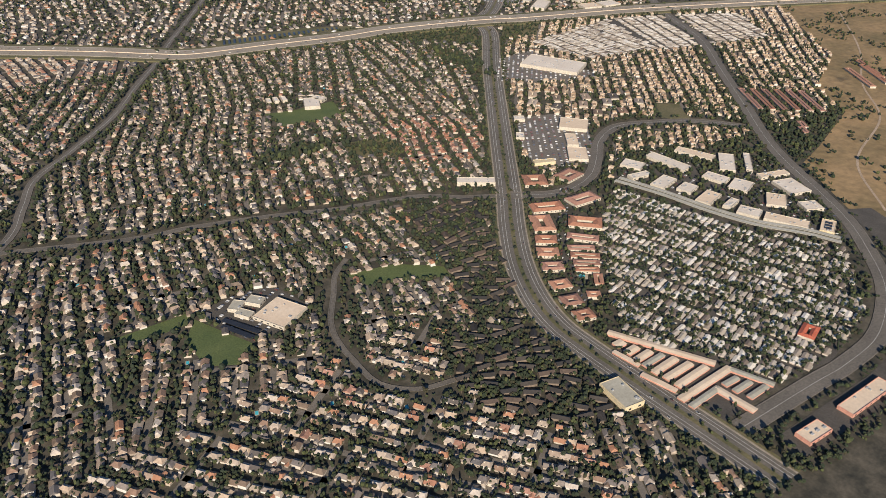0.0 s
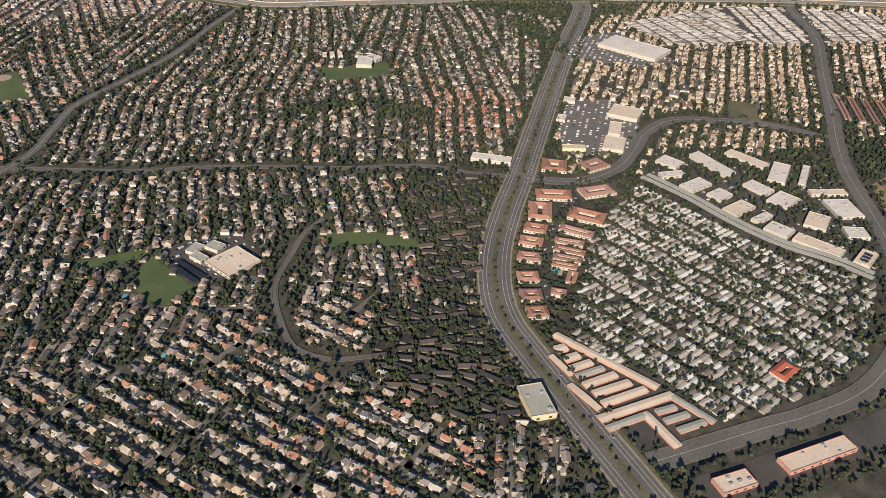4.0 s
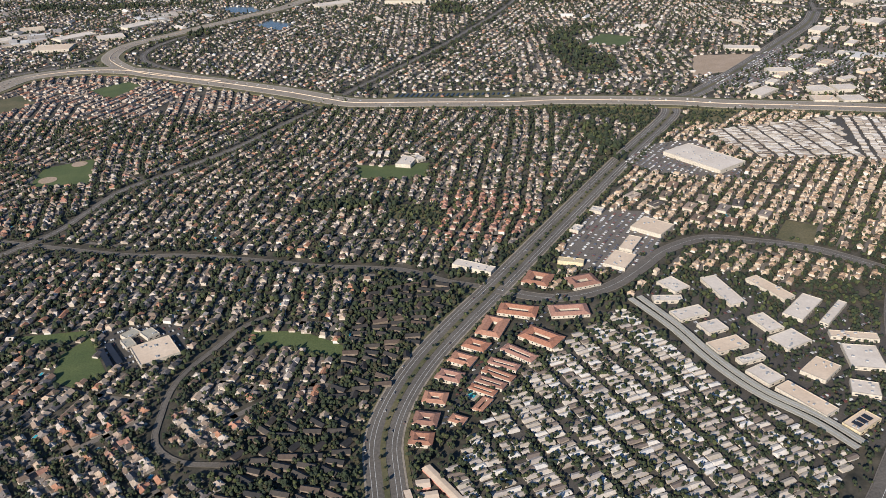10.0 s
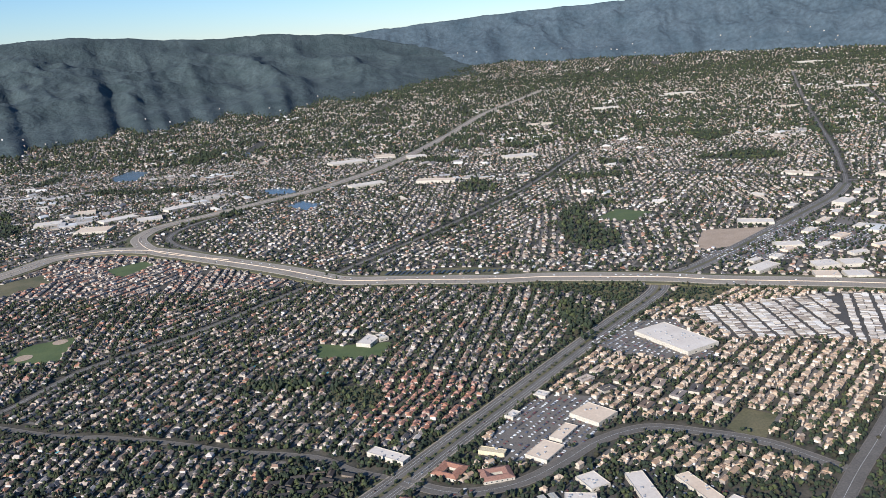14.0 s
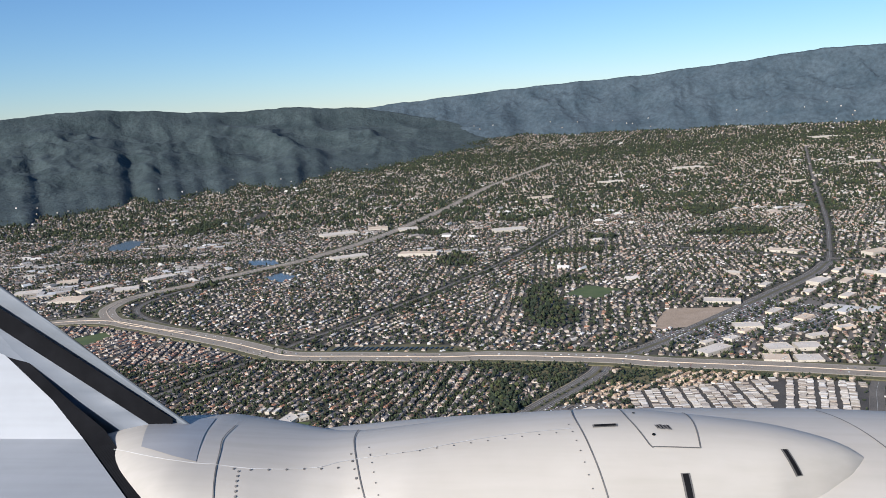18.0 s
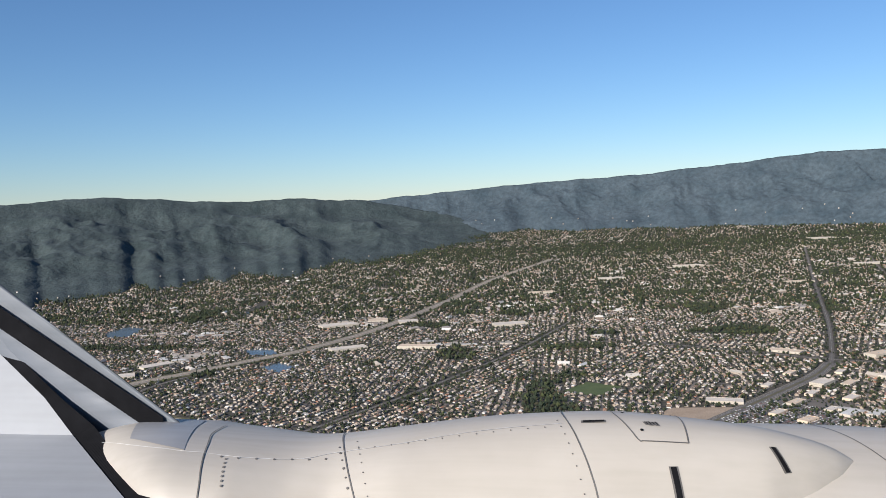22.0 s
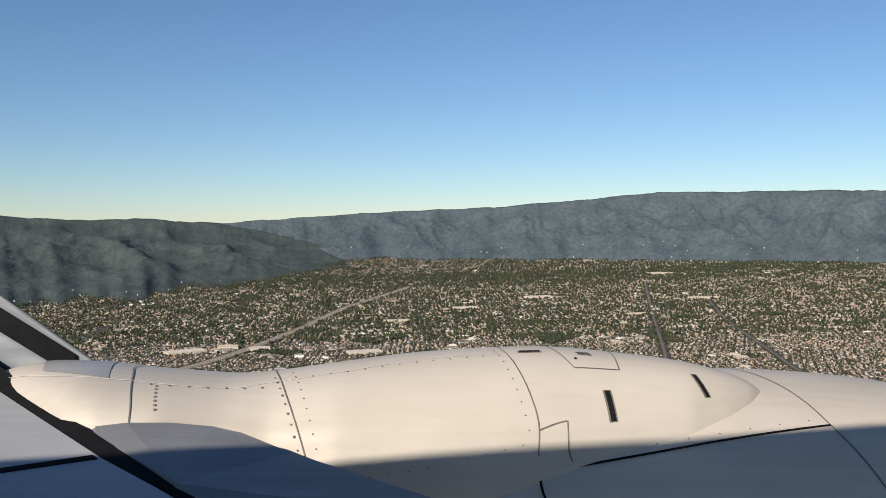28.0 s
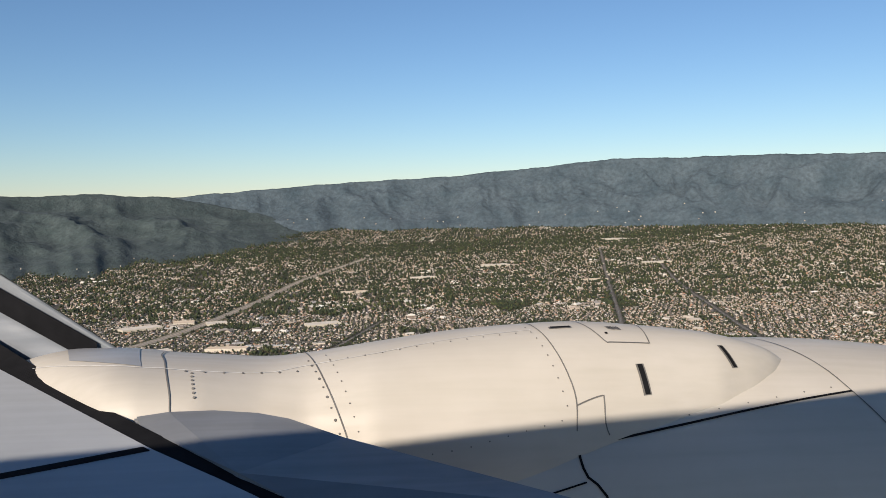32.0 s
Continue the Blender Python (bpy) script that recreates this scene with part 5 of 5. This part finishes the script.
def hill_range(name, az0, az1, base, crest, level, gullies, label, steep=0.85, grain=420):
    """A range of ridged hills: base and crest give distances by bearing, level the crest's height above the eye in degrees."""
    az = np.arange(az0, az1, 0.13)
    d0, d1 = np.interp(az, *zip(*base)), np.interp(az, *zip(*crest))
    d0 = d0 + (d1 - d0) * np.array([0.22 * noise.noise((a * 0.30, 1.0, 4.0)) + 0.12 * noise.noise((a * 0.9, 2.0, 4.0)) for a in az])
    top = HOVER.z + d1 * np.tan(np.radians(np.interp(az, *zip(*level)))) + np.array([6 * noise.noise((a * 0.55, 0.3, 4.0)) + 3 * noise.noise((a * 1.9, 0.6, 4.0)) + 2 * noise.noise((a * 5.3, 0.6, 4.0)) for a in az])
    k = np.r_[np.linspace(0, 1, 76), np.linspace(1.03, 1.2, 6)]
    v = np.zeros((len(az), len(k), 3))
    for i, a in enumerate(az):
        for j, q in enumerate(k):
            d = d0[i] + (d1[i] - d0[i]) * q
            x, y = HOVER.x + d * math.sin(radians(a)), HOVER.y + d * math.cos(radians(a))
            low = float(ground_z(x, y)) - 6 if q < 0.02 else float(ground_z(HOVER.x + d0[i] * math.sin(radians(a)), HOVER.y + d0[i] * math.cos(radians(a)))) - 2
            rise = q ** steep if q <= 1 else 1 - (q - 1) * 3.0
            wx, wy = x + 60 * noise.noise((x / 300, y / 300, 2.0)), y + 60 * noise.noise((x / 300, y / 300, 5.0))
            ridge = min(1.0, noise.ridged_multi_fractal((wx / grain, wy / grain, 1.3), 0.95, 2.1, 6, 1.0, 1.6) / 1.9)
            v[i, j] = x, y, low + (top[i] - low) * rise * (1 - gullies * (1 - ridge) * (1 - min(q, 1.0) ** 4))
    n, m = len(az), len(k)
    i, j = np.meshgrid(np.arange(n - 1), np.arange(m - 1), indexing="ij")
    f = np.stack([i * m + j, (i + 1) * m + j, (i + 1) * m + j + 1, i * m + j + 1], -1).reshape(-1, 4)
    me = arrays_mesh(name, v.reshape(-1, 3), f, [M_HAZY_FOREST if name == "hills_west" else M_HAZY_RANGE])
    me.polygons.foreach_set("use_smooth", np.ones(len(f), bool))
    tagged(new(name, me), label, "hills", "", "structure")
    return v


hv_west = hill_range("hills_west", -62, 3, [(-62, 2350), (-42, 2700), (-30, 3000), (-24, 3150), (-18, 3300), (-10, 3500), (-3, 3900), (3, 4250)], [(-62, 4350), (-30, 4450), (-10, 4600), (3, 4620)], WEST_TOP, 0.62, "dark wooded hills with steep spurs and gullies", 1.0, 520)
hv_east = hill_range("hills_east", -14, 60, [(-14, 4550), (-4, 4380), (10, 4350), (30, 4320), (60, 4250)], [(-14, 4740), (60, 4720)], SKYLINE, 0.50, "long wooded range at the valley's end, tinted pale blue for haze", 0.85, 260)
for name, v, chance, low, high, size in (("hill_houses", hv_east, 0.0045, 0.02, 0.30, 3.0), ("foothill_houses", hv_west, 0.0080, 0.02, 0.18, 3.2)):
    sel = (rng.random(v.shape[:2]) < chance) & (np.linspace(0, 1.08, v.shape[1])[None] < high)
    p = v[sel]
    hv, hf, hi = house_arrays(p[:, 0], p[:, 1], rng.uniform(0, 3, len(p)), np.full(len(p), size * 1.6), np.full(len(p), size * 1.0), np.full(len(p), 5.0), np.zeros(len(p)))
    hv[:, 2] += np.repeat(p[:, 2] - ground_z(p[:, 0], p[:, 1]), 14) - 1
    tagged(new(name, arrays_mesh(name, hv, hf, [M_WALL, M_WHITE], hi)), "pale houses scattered over the wooded slopes", "houses", "", "stuff")


# ---- the airliner: crown of the hull, wing, slat, pylon and engine cowl ----
# Local axes of the airliner: x forward along the hull, y up, z inboard (towards the hull).
def skin(name, low, high, rough, metal=0.0):
    m, nt, b = material(name, rough, metal)
    c = nt.nodes.new("ShaderNodeTexCoord")
    n = node(nt, "ShaderNodeTexNoise", Scale=1.3, Detail=5.0, Roughness=0.6)
    nt.links.new(c.outputs["Object"], n.inputs["Vector"])
    s = nt.nodes.new("ShaderNodeMapping")
    s.inputs["Scale"].default_value = (0.5, 9, 9)
    streak = node(nt, "ShaderNodeTexNoise", Scale=2.0, Detail=3.0, Roughness=0.5)
    nt.links.new(c.outputs["Object"], s.inputs[0])
    nt.links.new(s.outputs[0], streak.inputs["Vector"])
    base = ramp(nt, n.outputs[0], [(0.3, low), (0.7, high)])
    dirt = ramp(nt, streak.outputs[0], [(0.25, (0.93, 0.93, 0.92)), (0.6, (1, 1, 1))])
    nt.links.new(mix(nt, 1.0, base, dirt, "MULTIPLY"), b.inputs["Base Color"])
    nt.links.new(ramp(nt, streak.outputs[0], [(0.2, (rough * 1.25,) * 3), (0.8, (rough * 0.85,) * 3)]), b.inputs["Roughness"])
    return m


M_SKIN = skin("aircraft_paint", (0.42, 0.385, 0.335), (0.48, 0.445, 0.395), 0.58)
M_WING = skin("wing_paint", (0.31, 0.32, 0.335), (0.38, 0.39, 0.405), 0.52)
M_STRAKE = skin("worn_grey_paint", (0.125, 0.13, 0.14), (0.20, 0.205, 0.215), 0.42)
# The sky's reflection on the leading edge is painted in as blue-grey.
M_SKY_EDGE = skin("sky_tinted_edge", (0.115, 0.13, 0.155), (0.155, 0.17, 0.195), 0.62)
M_SLAT = skin("slat_paint", (0.12, 0.135, 0.155), (0.165, 0.18, 0.20), 0.6)
M_SEAL = mottled("black_seal", (0.006, 0.006, 0.007), (0.014, 0.014, 0.016), 1.0, 9.0, 1.0)
M_SEAL.node_tree.nodes["Principled BSDF"].inputs["Specular IOR Level"].default_value = 0.12
M_LIGHT = mottled("pale_joint", (0.55, 0.54, 0.52), (0.66, 0.65, 0.62), 1.0, 9.0, 0.5)
M_JOINT = mottled("panel_joint", (0.10, 0.095, 0.09), (0.16, 0.15, 0.14), 1.0, 9.0, 0.6)

plane = new("airliner")
plane.matrix_basis = pose(146.864, 23.389, 297.219, 82.137, 1.423, -2.190)
tagged(plane, "white airliner: wing, pylon and engine cowl seen from its cabin", "airliner")


def curve_through(rows):
    """Smooth values between stations: the first column is the station."""
    a = np.array(rows, float)
    fine = smooth_line([tuple(p) for p in a[:, :2]], 0.03)
    return lambda x, k: float(np.interp(x, a[:, 0], a[:, k])) if k > 1 else float(np.interp(x, fine[:, 0], fine[:, 1]))


# Pylon fairing: x, top, half width, middle height, distance outboard.
PYLON = curve_through([(-2.7, -0.72, 0.03, -0.80, 4.30), (-2.26, -0.60, 0.14, -0.78, 4.30), (-1.95, -0.525, 0.44, -0.78, 4.30), (-1.62, -0.53, 0.70, -0.79, 4.27), (-1.5, -0.545, 0.72, -0.80, 4.25), (-1.25, -0.562, 0.68, -0.85, 4.22), (-1.0, -0.573, 0.55, -0.90, 4.20), (-0.8, -0.556, 0.50, -0.97, 4.18), (-0.5, -0.512, 0.54, -1.05, 4.15), (-0.12, -0.462, 0.52, -1.05, 4.15),
                       (0.27, -0.434, 0.47, -1.00, 4.15), (0.555, -0.428, 0.42, -0.96, 4.15), (0.84, -0.45, 0.37, -0.91, 4.15), (1.18, -0.488, 0.29, -0.84, 4.15), (1.40, -0.535, 0.20, -0.78, 4.15), (1.55, -0.585, 0.11, -0.72, 4.15), (1.64, -0.64, 0.02, -0.68, 4.15)])
COWL = curve_through([(-2.4, 0.78), (-1.4, 0.94), (-0.4, 1.04), (0.6, 1.085), (1.4, 1.09), (2.0, 1.075), (2.5, 1.03), (2.9, 0.95), (3.15, 0.86)])


def pylon_at(x, a, lift=0.0):
    """A point of the pylon's skin: a runs from 0 at the outboard side over the top to pi inboard."""
    top, half, mid, out = (PYLON(x, k) for k in (1, 2, 3, 4))
    c, s = math.cos(a), math.sin(a)
    e = 0.88
    return Vector((x, mid + (top - mid + lift) * math.copysign(abs(s) ** e, s), -(out + (half + lift) * math.copysign(abs(c) ** e, c))))


def cowl_at(x, a, lift=0.0):
    r = COWL(x, 1) + lift
    return Vector((x, -1.63 + r * math.sin(a), -(4.60 + r * math.cos(a))))


def loft(name, surface, xs, angles, mat, label="", lift=0.0):
    v = np.array([[surface(x, a, lift) for a in angles] for x in xs])
    n, m = v.shape[:2]
    i, j = np.meshgrid(np.arange(n - 1), np.arange(m - 1), indexing="ij")
    f = np.stack([i * m + j, i * m + j + 1, (i + 1) * m + j + 1, (i + 1) * m + j], -1).reshape(-1, 4)
    me = arrays_mesh(name, v.reshape(-1, 3), f, [mat])
    me.polygons.foreach_set("use_smooth", np.ones(len(f), bool))
    ob = new(name, me)
    ob.parent = plane
    return tagged(ob, label)


ARC = np.linspace(-0.6, math.pi + 0.6, 72)
PYLON_SKIN = loft("pylon_fairing", pylon_at, np.linspace(-2.7, 1.64, 114), ARC, M_SKIN, "smooth white pylon fairing that ends in a point")
COWL_SKIN = loft("engine_cowl", cowl_at, np.linspace(-2.4, 3.15, 80), np.linspace(-1.2, 5.08, 110), M_SKIN, "white engine cowl")


# A shadow on the fairing's top, painted as a thin grey patch.
M_SHADOW = skin("shadow_patch_paint", (0.27, 0.27, 0.275), (0.33, 0.33, 0.335), 0.45)
loft("grey_patch", lambda x, a, lift: pylon_at(x + 0.17 * (a - 1.5), a, lift), np.linspace(-1.98, -1.63, 9), np.linspace(1.4, 2.2, 10), M_SHADOW, "grey patch of painted shadow", 0.003)


def strip(name, surface, path, width, mat, label="", lift=0.004):
    """A thin joint line on a skin, through (x, angle) stations."""
    p = smooth_line(path, 0.05)
    bm = bmesh.new()
    rows = []
    for k, (x, a) in enumerate(p):
        here = surface(x, a, lift)
        x1, a1 = p[min(k + 1, len(p) - 1)]
        x0, a0 = p[max(k - 1, 0)]
        along = surface(x1, a1, lift) - surface(x0, a0, lift)
        out = surface(x, a, lift + 0.05) - here
        side = along.cross(out).normalized() * (width / 2)
        rows.append((bm.verts.new(here - side), bm.verts.new(here + side)))
    for a, b in zip(rows, rows[1:]):
        bm.faces.new((a[0], a[1], b[1], b[0]))
    return part(name, bm, mat, COWL_SKIN if surface is cowl_at else PYLON_SKIN, label)


for path in ([(0.265, 1.3), (0.271, 1.71), (0.322, 2.15), (0.373, 2.52), (0.405, 2.80), (0.40, 3.05)], [(-0.84, 1.3), (-0.816, 1.69), (-0.748, 2.22), (-0.697, 2.55), (-0.629, 2.94), (-0.60, 3.1)],
             [(-1.50, 1.5), (-1.479, 1.78), (-1.428, 2.06), (-1.36, 2.62), (-1.343, 2.93)]):
    strip("panel_joint", pylon_at, path, 0.006, M_JOINT, "dark joint between skin panels")
strip("panel_joint", pylon_at, [(-1.41, 2.21), (-1.0, 2.21), (-0.78, 2.09), (-0.22, 1.965), (0.26, 1.92)], 0.0025, M_LIGHT, "fine pale joint along the fairing's top")
strip("panel_joint", pylon_at, [(-2.3, 2.3), (-1.9, 2.34), (-1.6, 2.25), (-1.41, 2.20)], 0.003, M_LIGHT, "fine pale joint along the fairing's top")
for path in ([(0.50, 1.5), (0.526, 1.79), (0.60, 2.20), (0.62, 2.23)], [(0.62, 2.23), (0.832, 2.24)], [(0.832, 2.24), (0.83, 1.8), (0.81, 1.3)]):
    strip("access_panel_joint", pylon_at, path, 0.006, M_JOINT, "fine outline of an access panel")
strip("cowl_joint", cowl_at, [(0.41, 2.51), (0.9, 2.43), (1.4, 2.34), (1.88, 2.26)], 0.012, M_SEAL, "dark joint along the cowl")
strip("cowl_joint", cowl_at, [(1.60, 1.5), (1.81, 2.04), (1.88, 2.26), (1.99, 2.53), (2.1, 2.9)], 0.007, M_JOINT, "joint round the cowl")
strip("cowl_joint", cowl_at, [(0.41, 2.46), (0.41, 2.56), (0.43, 2.64), (0.50, 2.72), (0.50, 2.95)], 0.012, M_SEAL, "stepped dark joint on the cowl")
strip("pylon_edge_seal", cowl_at, [(-0.55, 2.68), (-0.36, 2.63), (0.0, 2.55), (0.40, 2.47)], 0.05, M_JOINT, "weathered seal under the pylon", 0.025)
strip("lower_joint", cowl_at, [(-0.9, 2.92), (-0.36, 2.84), (0.42, 2.66)], 0.008, M_SEAL, "dark joint under the pylon")
strip("door_joint", pylon_at, [(0.407, 2.86), (0.47, 2.83), (0.535, 2.81), (0.543, 2.84), (0.543, 3.035), (0.56, 3.12)], 0.006, M_JOINT, "fine outline of a small door")


def stud(surface, x, a, r, name="rivet", mat=None, lift=0.0035):
    bm = bmesh.new()
    here = surface(x, a, lift)
    out = (surface(x, a, lift + 0.05) - here).normalized()
    m = Matrix.Translation(here) @ out.to_track_quat("Z", "Y").to_matrix().to_4x4()
    bmesh.ops.create_cone(bm, cap_ends=True, segments=8, radius1=r * 0.7, radius2=r * 0.6, depth=0.002, matrix=m)
    return part(name, bm, mat or M_JOINT, COWL_SKIN if surface is cowl_at else PYLON_SKIN, "small flush rivet" if name == "rivet" else "")


for i in range(9):
    u = i / 8
    stud(pylon_at, -0.80 + 0.14 * u, 2.0 + 0.92 * u, 0.010 if i % 2 else 0.007)
    stud(pylon_at, -0.72 + 0.14 * u, 1.9 + 0.98 * u, 0.005)
    stud(pylon_at, 0.24 + 0.12 * u, 1.85 + 1.0 * u, 0.005)
for i in range(7):
    stud(pylon_at, -1.32 + 0.079 * i, 2.24 - 0.006 * i, 0.008)
for i in range(7):
    stud(pylon_at, -1.292 + 0.006 * i, 2.27 + i * 0.068, 0.009)
for i in range(12):
    stud(pylon_at, -0.70 + i * 0.08, 2.04 - 0.006 * i, 0.005)
for i in range(9):
    stud(pylon_at, -0.35 + i * 0.085, 3.06 - 0.013 * i, 0.005)
    stud(cowl_at, 0.50 + i * 0.16, 2.46 - 0.028 * i, 0.006)


def slot(x, a, length, width, lean, name, label):
    """A dark open slot in the fairing with a thin rim."""
    for nm, mat, grow, lift in (("rim", M_JOINT, 0.008, 0.003), (name, M_SEAL, 0.0, 0.006)):
        bm = bmesh.new()
        half = length / 2 + grow
        pts = []
        for s in np.linspace(-1, 1, 7):
            pts.append([pylon_at(x + lean * s + w * (width / 2 + grow), a + s * half, lift) for w in (-1, 1)])
        v = [[bm.verts.new(p) for p in row] for row in pts]
        for p, q in zip(v, v[1:]):
            bm.faces.new((p[0], p[1], q[1], q[0]))
        part(nm, bm, mat, PYLON_SKIN, label)


slot(0.757, 2.70, 0.32, 0.026, 0.010, "louver_slot", "dark louver slot")
slot(1.247, 2.47, 0.44, 0.020, 0.026, "louver_slot", "dark louver slot")
slot(0.41, 1.905, 0.035, 0.10, 0.0, "drain_slot", "dark oblong drain slot")
stud(pylon_at, 0.628, 2.062, 0.012, "vent_hole", M_SEAL)
stud(pylon_at, 0.56, 1.62, 0.011, "vent_hole", M_SEAL)
for k in range(4):
    slot(0.655 + 0.016 * k, 1.93, 0.05 + 0.02 * (k % 2), 0.005, 0.006, "stencil_bar", "dark stencilled bar")


def plate(name, points, thick, mat, label="", bevel=0.0):
    """A panel with depth: its outline on the upper side, in local axes."""
    bm = bmesh.new()
    f = bm.faces.new([bm.verts.new(p) for p in points])
    bm.normal_update()
    if f.normal.y < 0:
        f.normal_flip()
    ext = bmesh.ops.extrude_face_region(bm, geom=[f])
    for v in ext["geom"]:
        if isinstance(v, bmesh.types.BMVert):
            v.co.y -= thick
    bmesh.ops.recalc_face_normals(bm, faces=bm.faces[:])
    if bevel:
        bmesh.ops.bevel(bm, geom=bm.edges[:], offset=bevel, segments=3, affect="EDGES")
    return part(name, bm, mat, plane, label)


def wing_y(out):
    return -0.60 - (4.1 - out) * 0.27 if out < 4.17 else -0.581 + (out - 4.17) * 1.65


def on_wing(x, out, lift=0.0):
    return Vector((x, wing_y(out) + lift, -out))


def band(name, first, second, mat, label, thick=0.05, bulge=0.0, across=10):
    """A solid strip between two lines of points, its upper side arched by bulge."""
    first, second = [Vector(p) for p in first], [Vector(p) for p in second]
    lift = Vector((0.3, 1.0, 0.4)).normalized()
    rows = []
    for p, q in zip(first, second):
        top = [p.lerp(q, s) + lift * (bulge * math.sin(math.pi * s)) for s in np.linspace(0, 1, across)]
        rows.append([*top, *[c - Vector((0, thick, 0)) for c in top[::-1]], top[0]])
    v = np.array(rows)
    n, m = v.shape[:2]
    i, j = np.meshgrid(np.arange(n - 1), np.arange(m - 1), indexing="ij")
    f = np.stack([i * m + j, i * m + j + 1, (i + 1) * m + j + 1, (i + 1) * m + j], -1).reshape(-1, 4)
    bm = bmesh.new()
    me = arrays_mesh(name, v.reshape(-1, 3), f, [mat])
    bm.from_mesh(me)
    bpy.data.meshes.remove(me)
    bmesh.ops.remove_doubles(bm, verts=bm.verts[:], dist=0.0005)
    for ring in (range(m - 1), range((n - 1) * m, n * m - 1)):
        ends = [bm.verts.new(v.reshape(-1, 3)[k]) for k in ring]
        bm.faces.new(ends)
    bmesh.ops.recalc_face_normals(bm, faces=bm.faces[:])
    if bulge:
        for face in bm.faces:
            face.smooth = len(face.verts) == 4
    return part(name, bm, mat, plane, label)


def along(a, b, reach=(-0.10, 0.0, 0.5, 1.0, 1.3, 1.6)):
    a, b = Vector(a), Vector(b)
    return [a.lerp(b, s) for s in reach]


# Wing panels behind the black seal, the worn nose panel before it, the slat outboard.
SEAL = [(-3.88, 4.8), (-2.81, 4.4), (-2.50, 4.28), (-2.27, 4.17), (-1.75, 3.62), (-1.33, 3.18), (-1.06, 2.93), (-0.62, 2.5)]
band("wing_panel", [on_wing(x, o) for x, o in SEAL], [on_wing(-5.0 + 0.2 * (5.75 - o), o) for x, o in SEAL], M_WING, "pale grey wing skin", 0.25)
band("leading_edge_seal", [on_wing(x + 0.01, o, -0.006) for x, o in SEAL], [on_wing(x + 0.10, o + (0.03 if o < 4.2 else 0.0), -0.006) for x, o in SEAL], M_SEAL, "black rubber seal line", 0.2)
plate("panel_gap", [on_wing(-1.37, 3.20, 0.004), on_wing(-1.34, 3.17, 0.004), on_wing(-3.0, 2.50, 0.004), on_wing(-3.0, 2.54, 0.004)], 0.02, M_SEAL, "dark gap between wing panels")
NOSE = [(-1.49, -0.755, 3.50), (-1.34, -0.745, 3.52), (-1.16, -0.745, 3.52), (-0.98, -0.755, 3.48), (-0.85, -0.772, 3.42), (-0.63, -0.832, 3.25), (-0.38, -0.88, 3.05), (-0.12, -0.92, 2.80), (0.20, -0.972, 2.50), (-0.55, -1.06, 2.50), (-1.02, -0.905, 2.94), (-1.32, -0.86, 3.28), (-1.43, -0.815, 3.42)]
plate("nose_panel", [(x, y, -o) for x, y, o in NOSE], 0.20, M_STRAKE, "worn dark grey leading edge panel", 0.02)
EDGE_LOW = along((-1.96, -0.50, -4.3), (-2.717, -0.075, -4.4))
EDGE_HIGH = along((-1.90, -0.465, -4.3), (-2.717, 0.0, -4.4))
SLAT_OUT = along((-1.68, -0.55, -4.25), (-2.717, 0.12, -4.4))
band("slat", SLAT_OUT, EDGE_HIGH, M_SLAT, "grey metal slat", 0.03, 0.012, 5)
band("slat_cove", [p + Vector((0, 0.02, 0.04)) for p in EDGE_HIGH], [p + Vector((0, 0.02, 0.04)) for p in EDGE_LOW], M_SEAL, "black gap behind the slat", 0.04)
inner = along((-1.96, -0.60, -4.25), (-2.70, -0.29, -4.4))
band("leading_edge", EDGE_LOW, inner, M_SKY_EDGE, "smooth fixed leading edge of the wing, sky reflection painted blue-grey", 0.12, 0.02, 16)

# The crown of the hull over the cabin: it throws its shadow on the cowl.
angles = np.radians(np.linspace(56, 150, 40))
rows = [[(x, -0.80 + 0.105 * (x + 3) + r * math.sin(t), -(-1.60 + r * math.cos(t))) for t in angles] for x, r in ((-14, 1.74), (9, 1.74), (9, 1.66), (-14, 1.66), (-14, 1.74))]
v = np.array(rows)
n, m = v.shape[:2]
i, j = np.meshgrid(np.arange(n - 1), np.arange(m - 1), indexing="ij")
hull = new("hull_crown", arrays_mesh("hull_crown", v.reshape(-1, 3), np.stack([i * m + j, i * m + j + 1, (i + 1) * m + j + 1, (i + 1) * m + j], -1).reshape(-1, 4), [M_SKIN]))
hull.parent = plane
tagged(hull, "white curved crown of the hull")
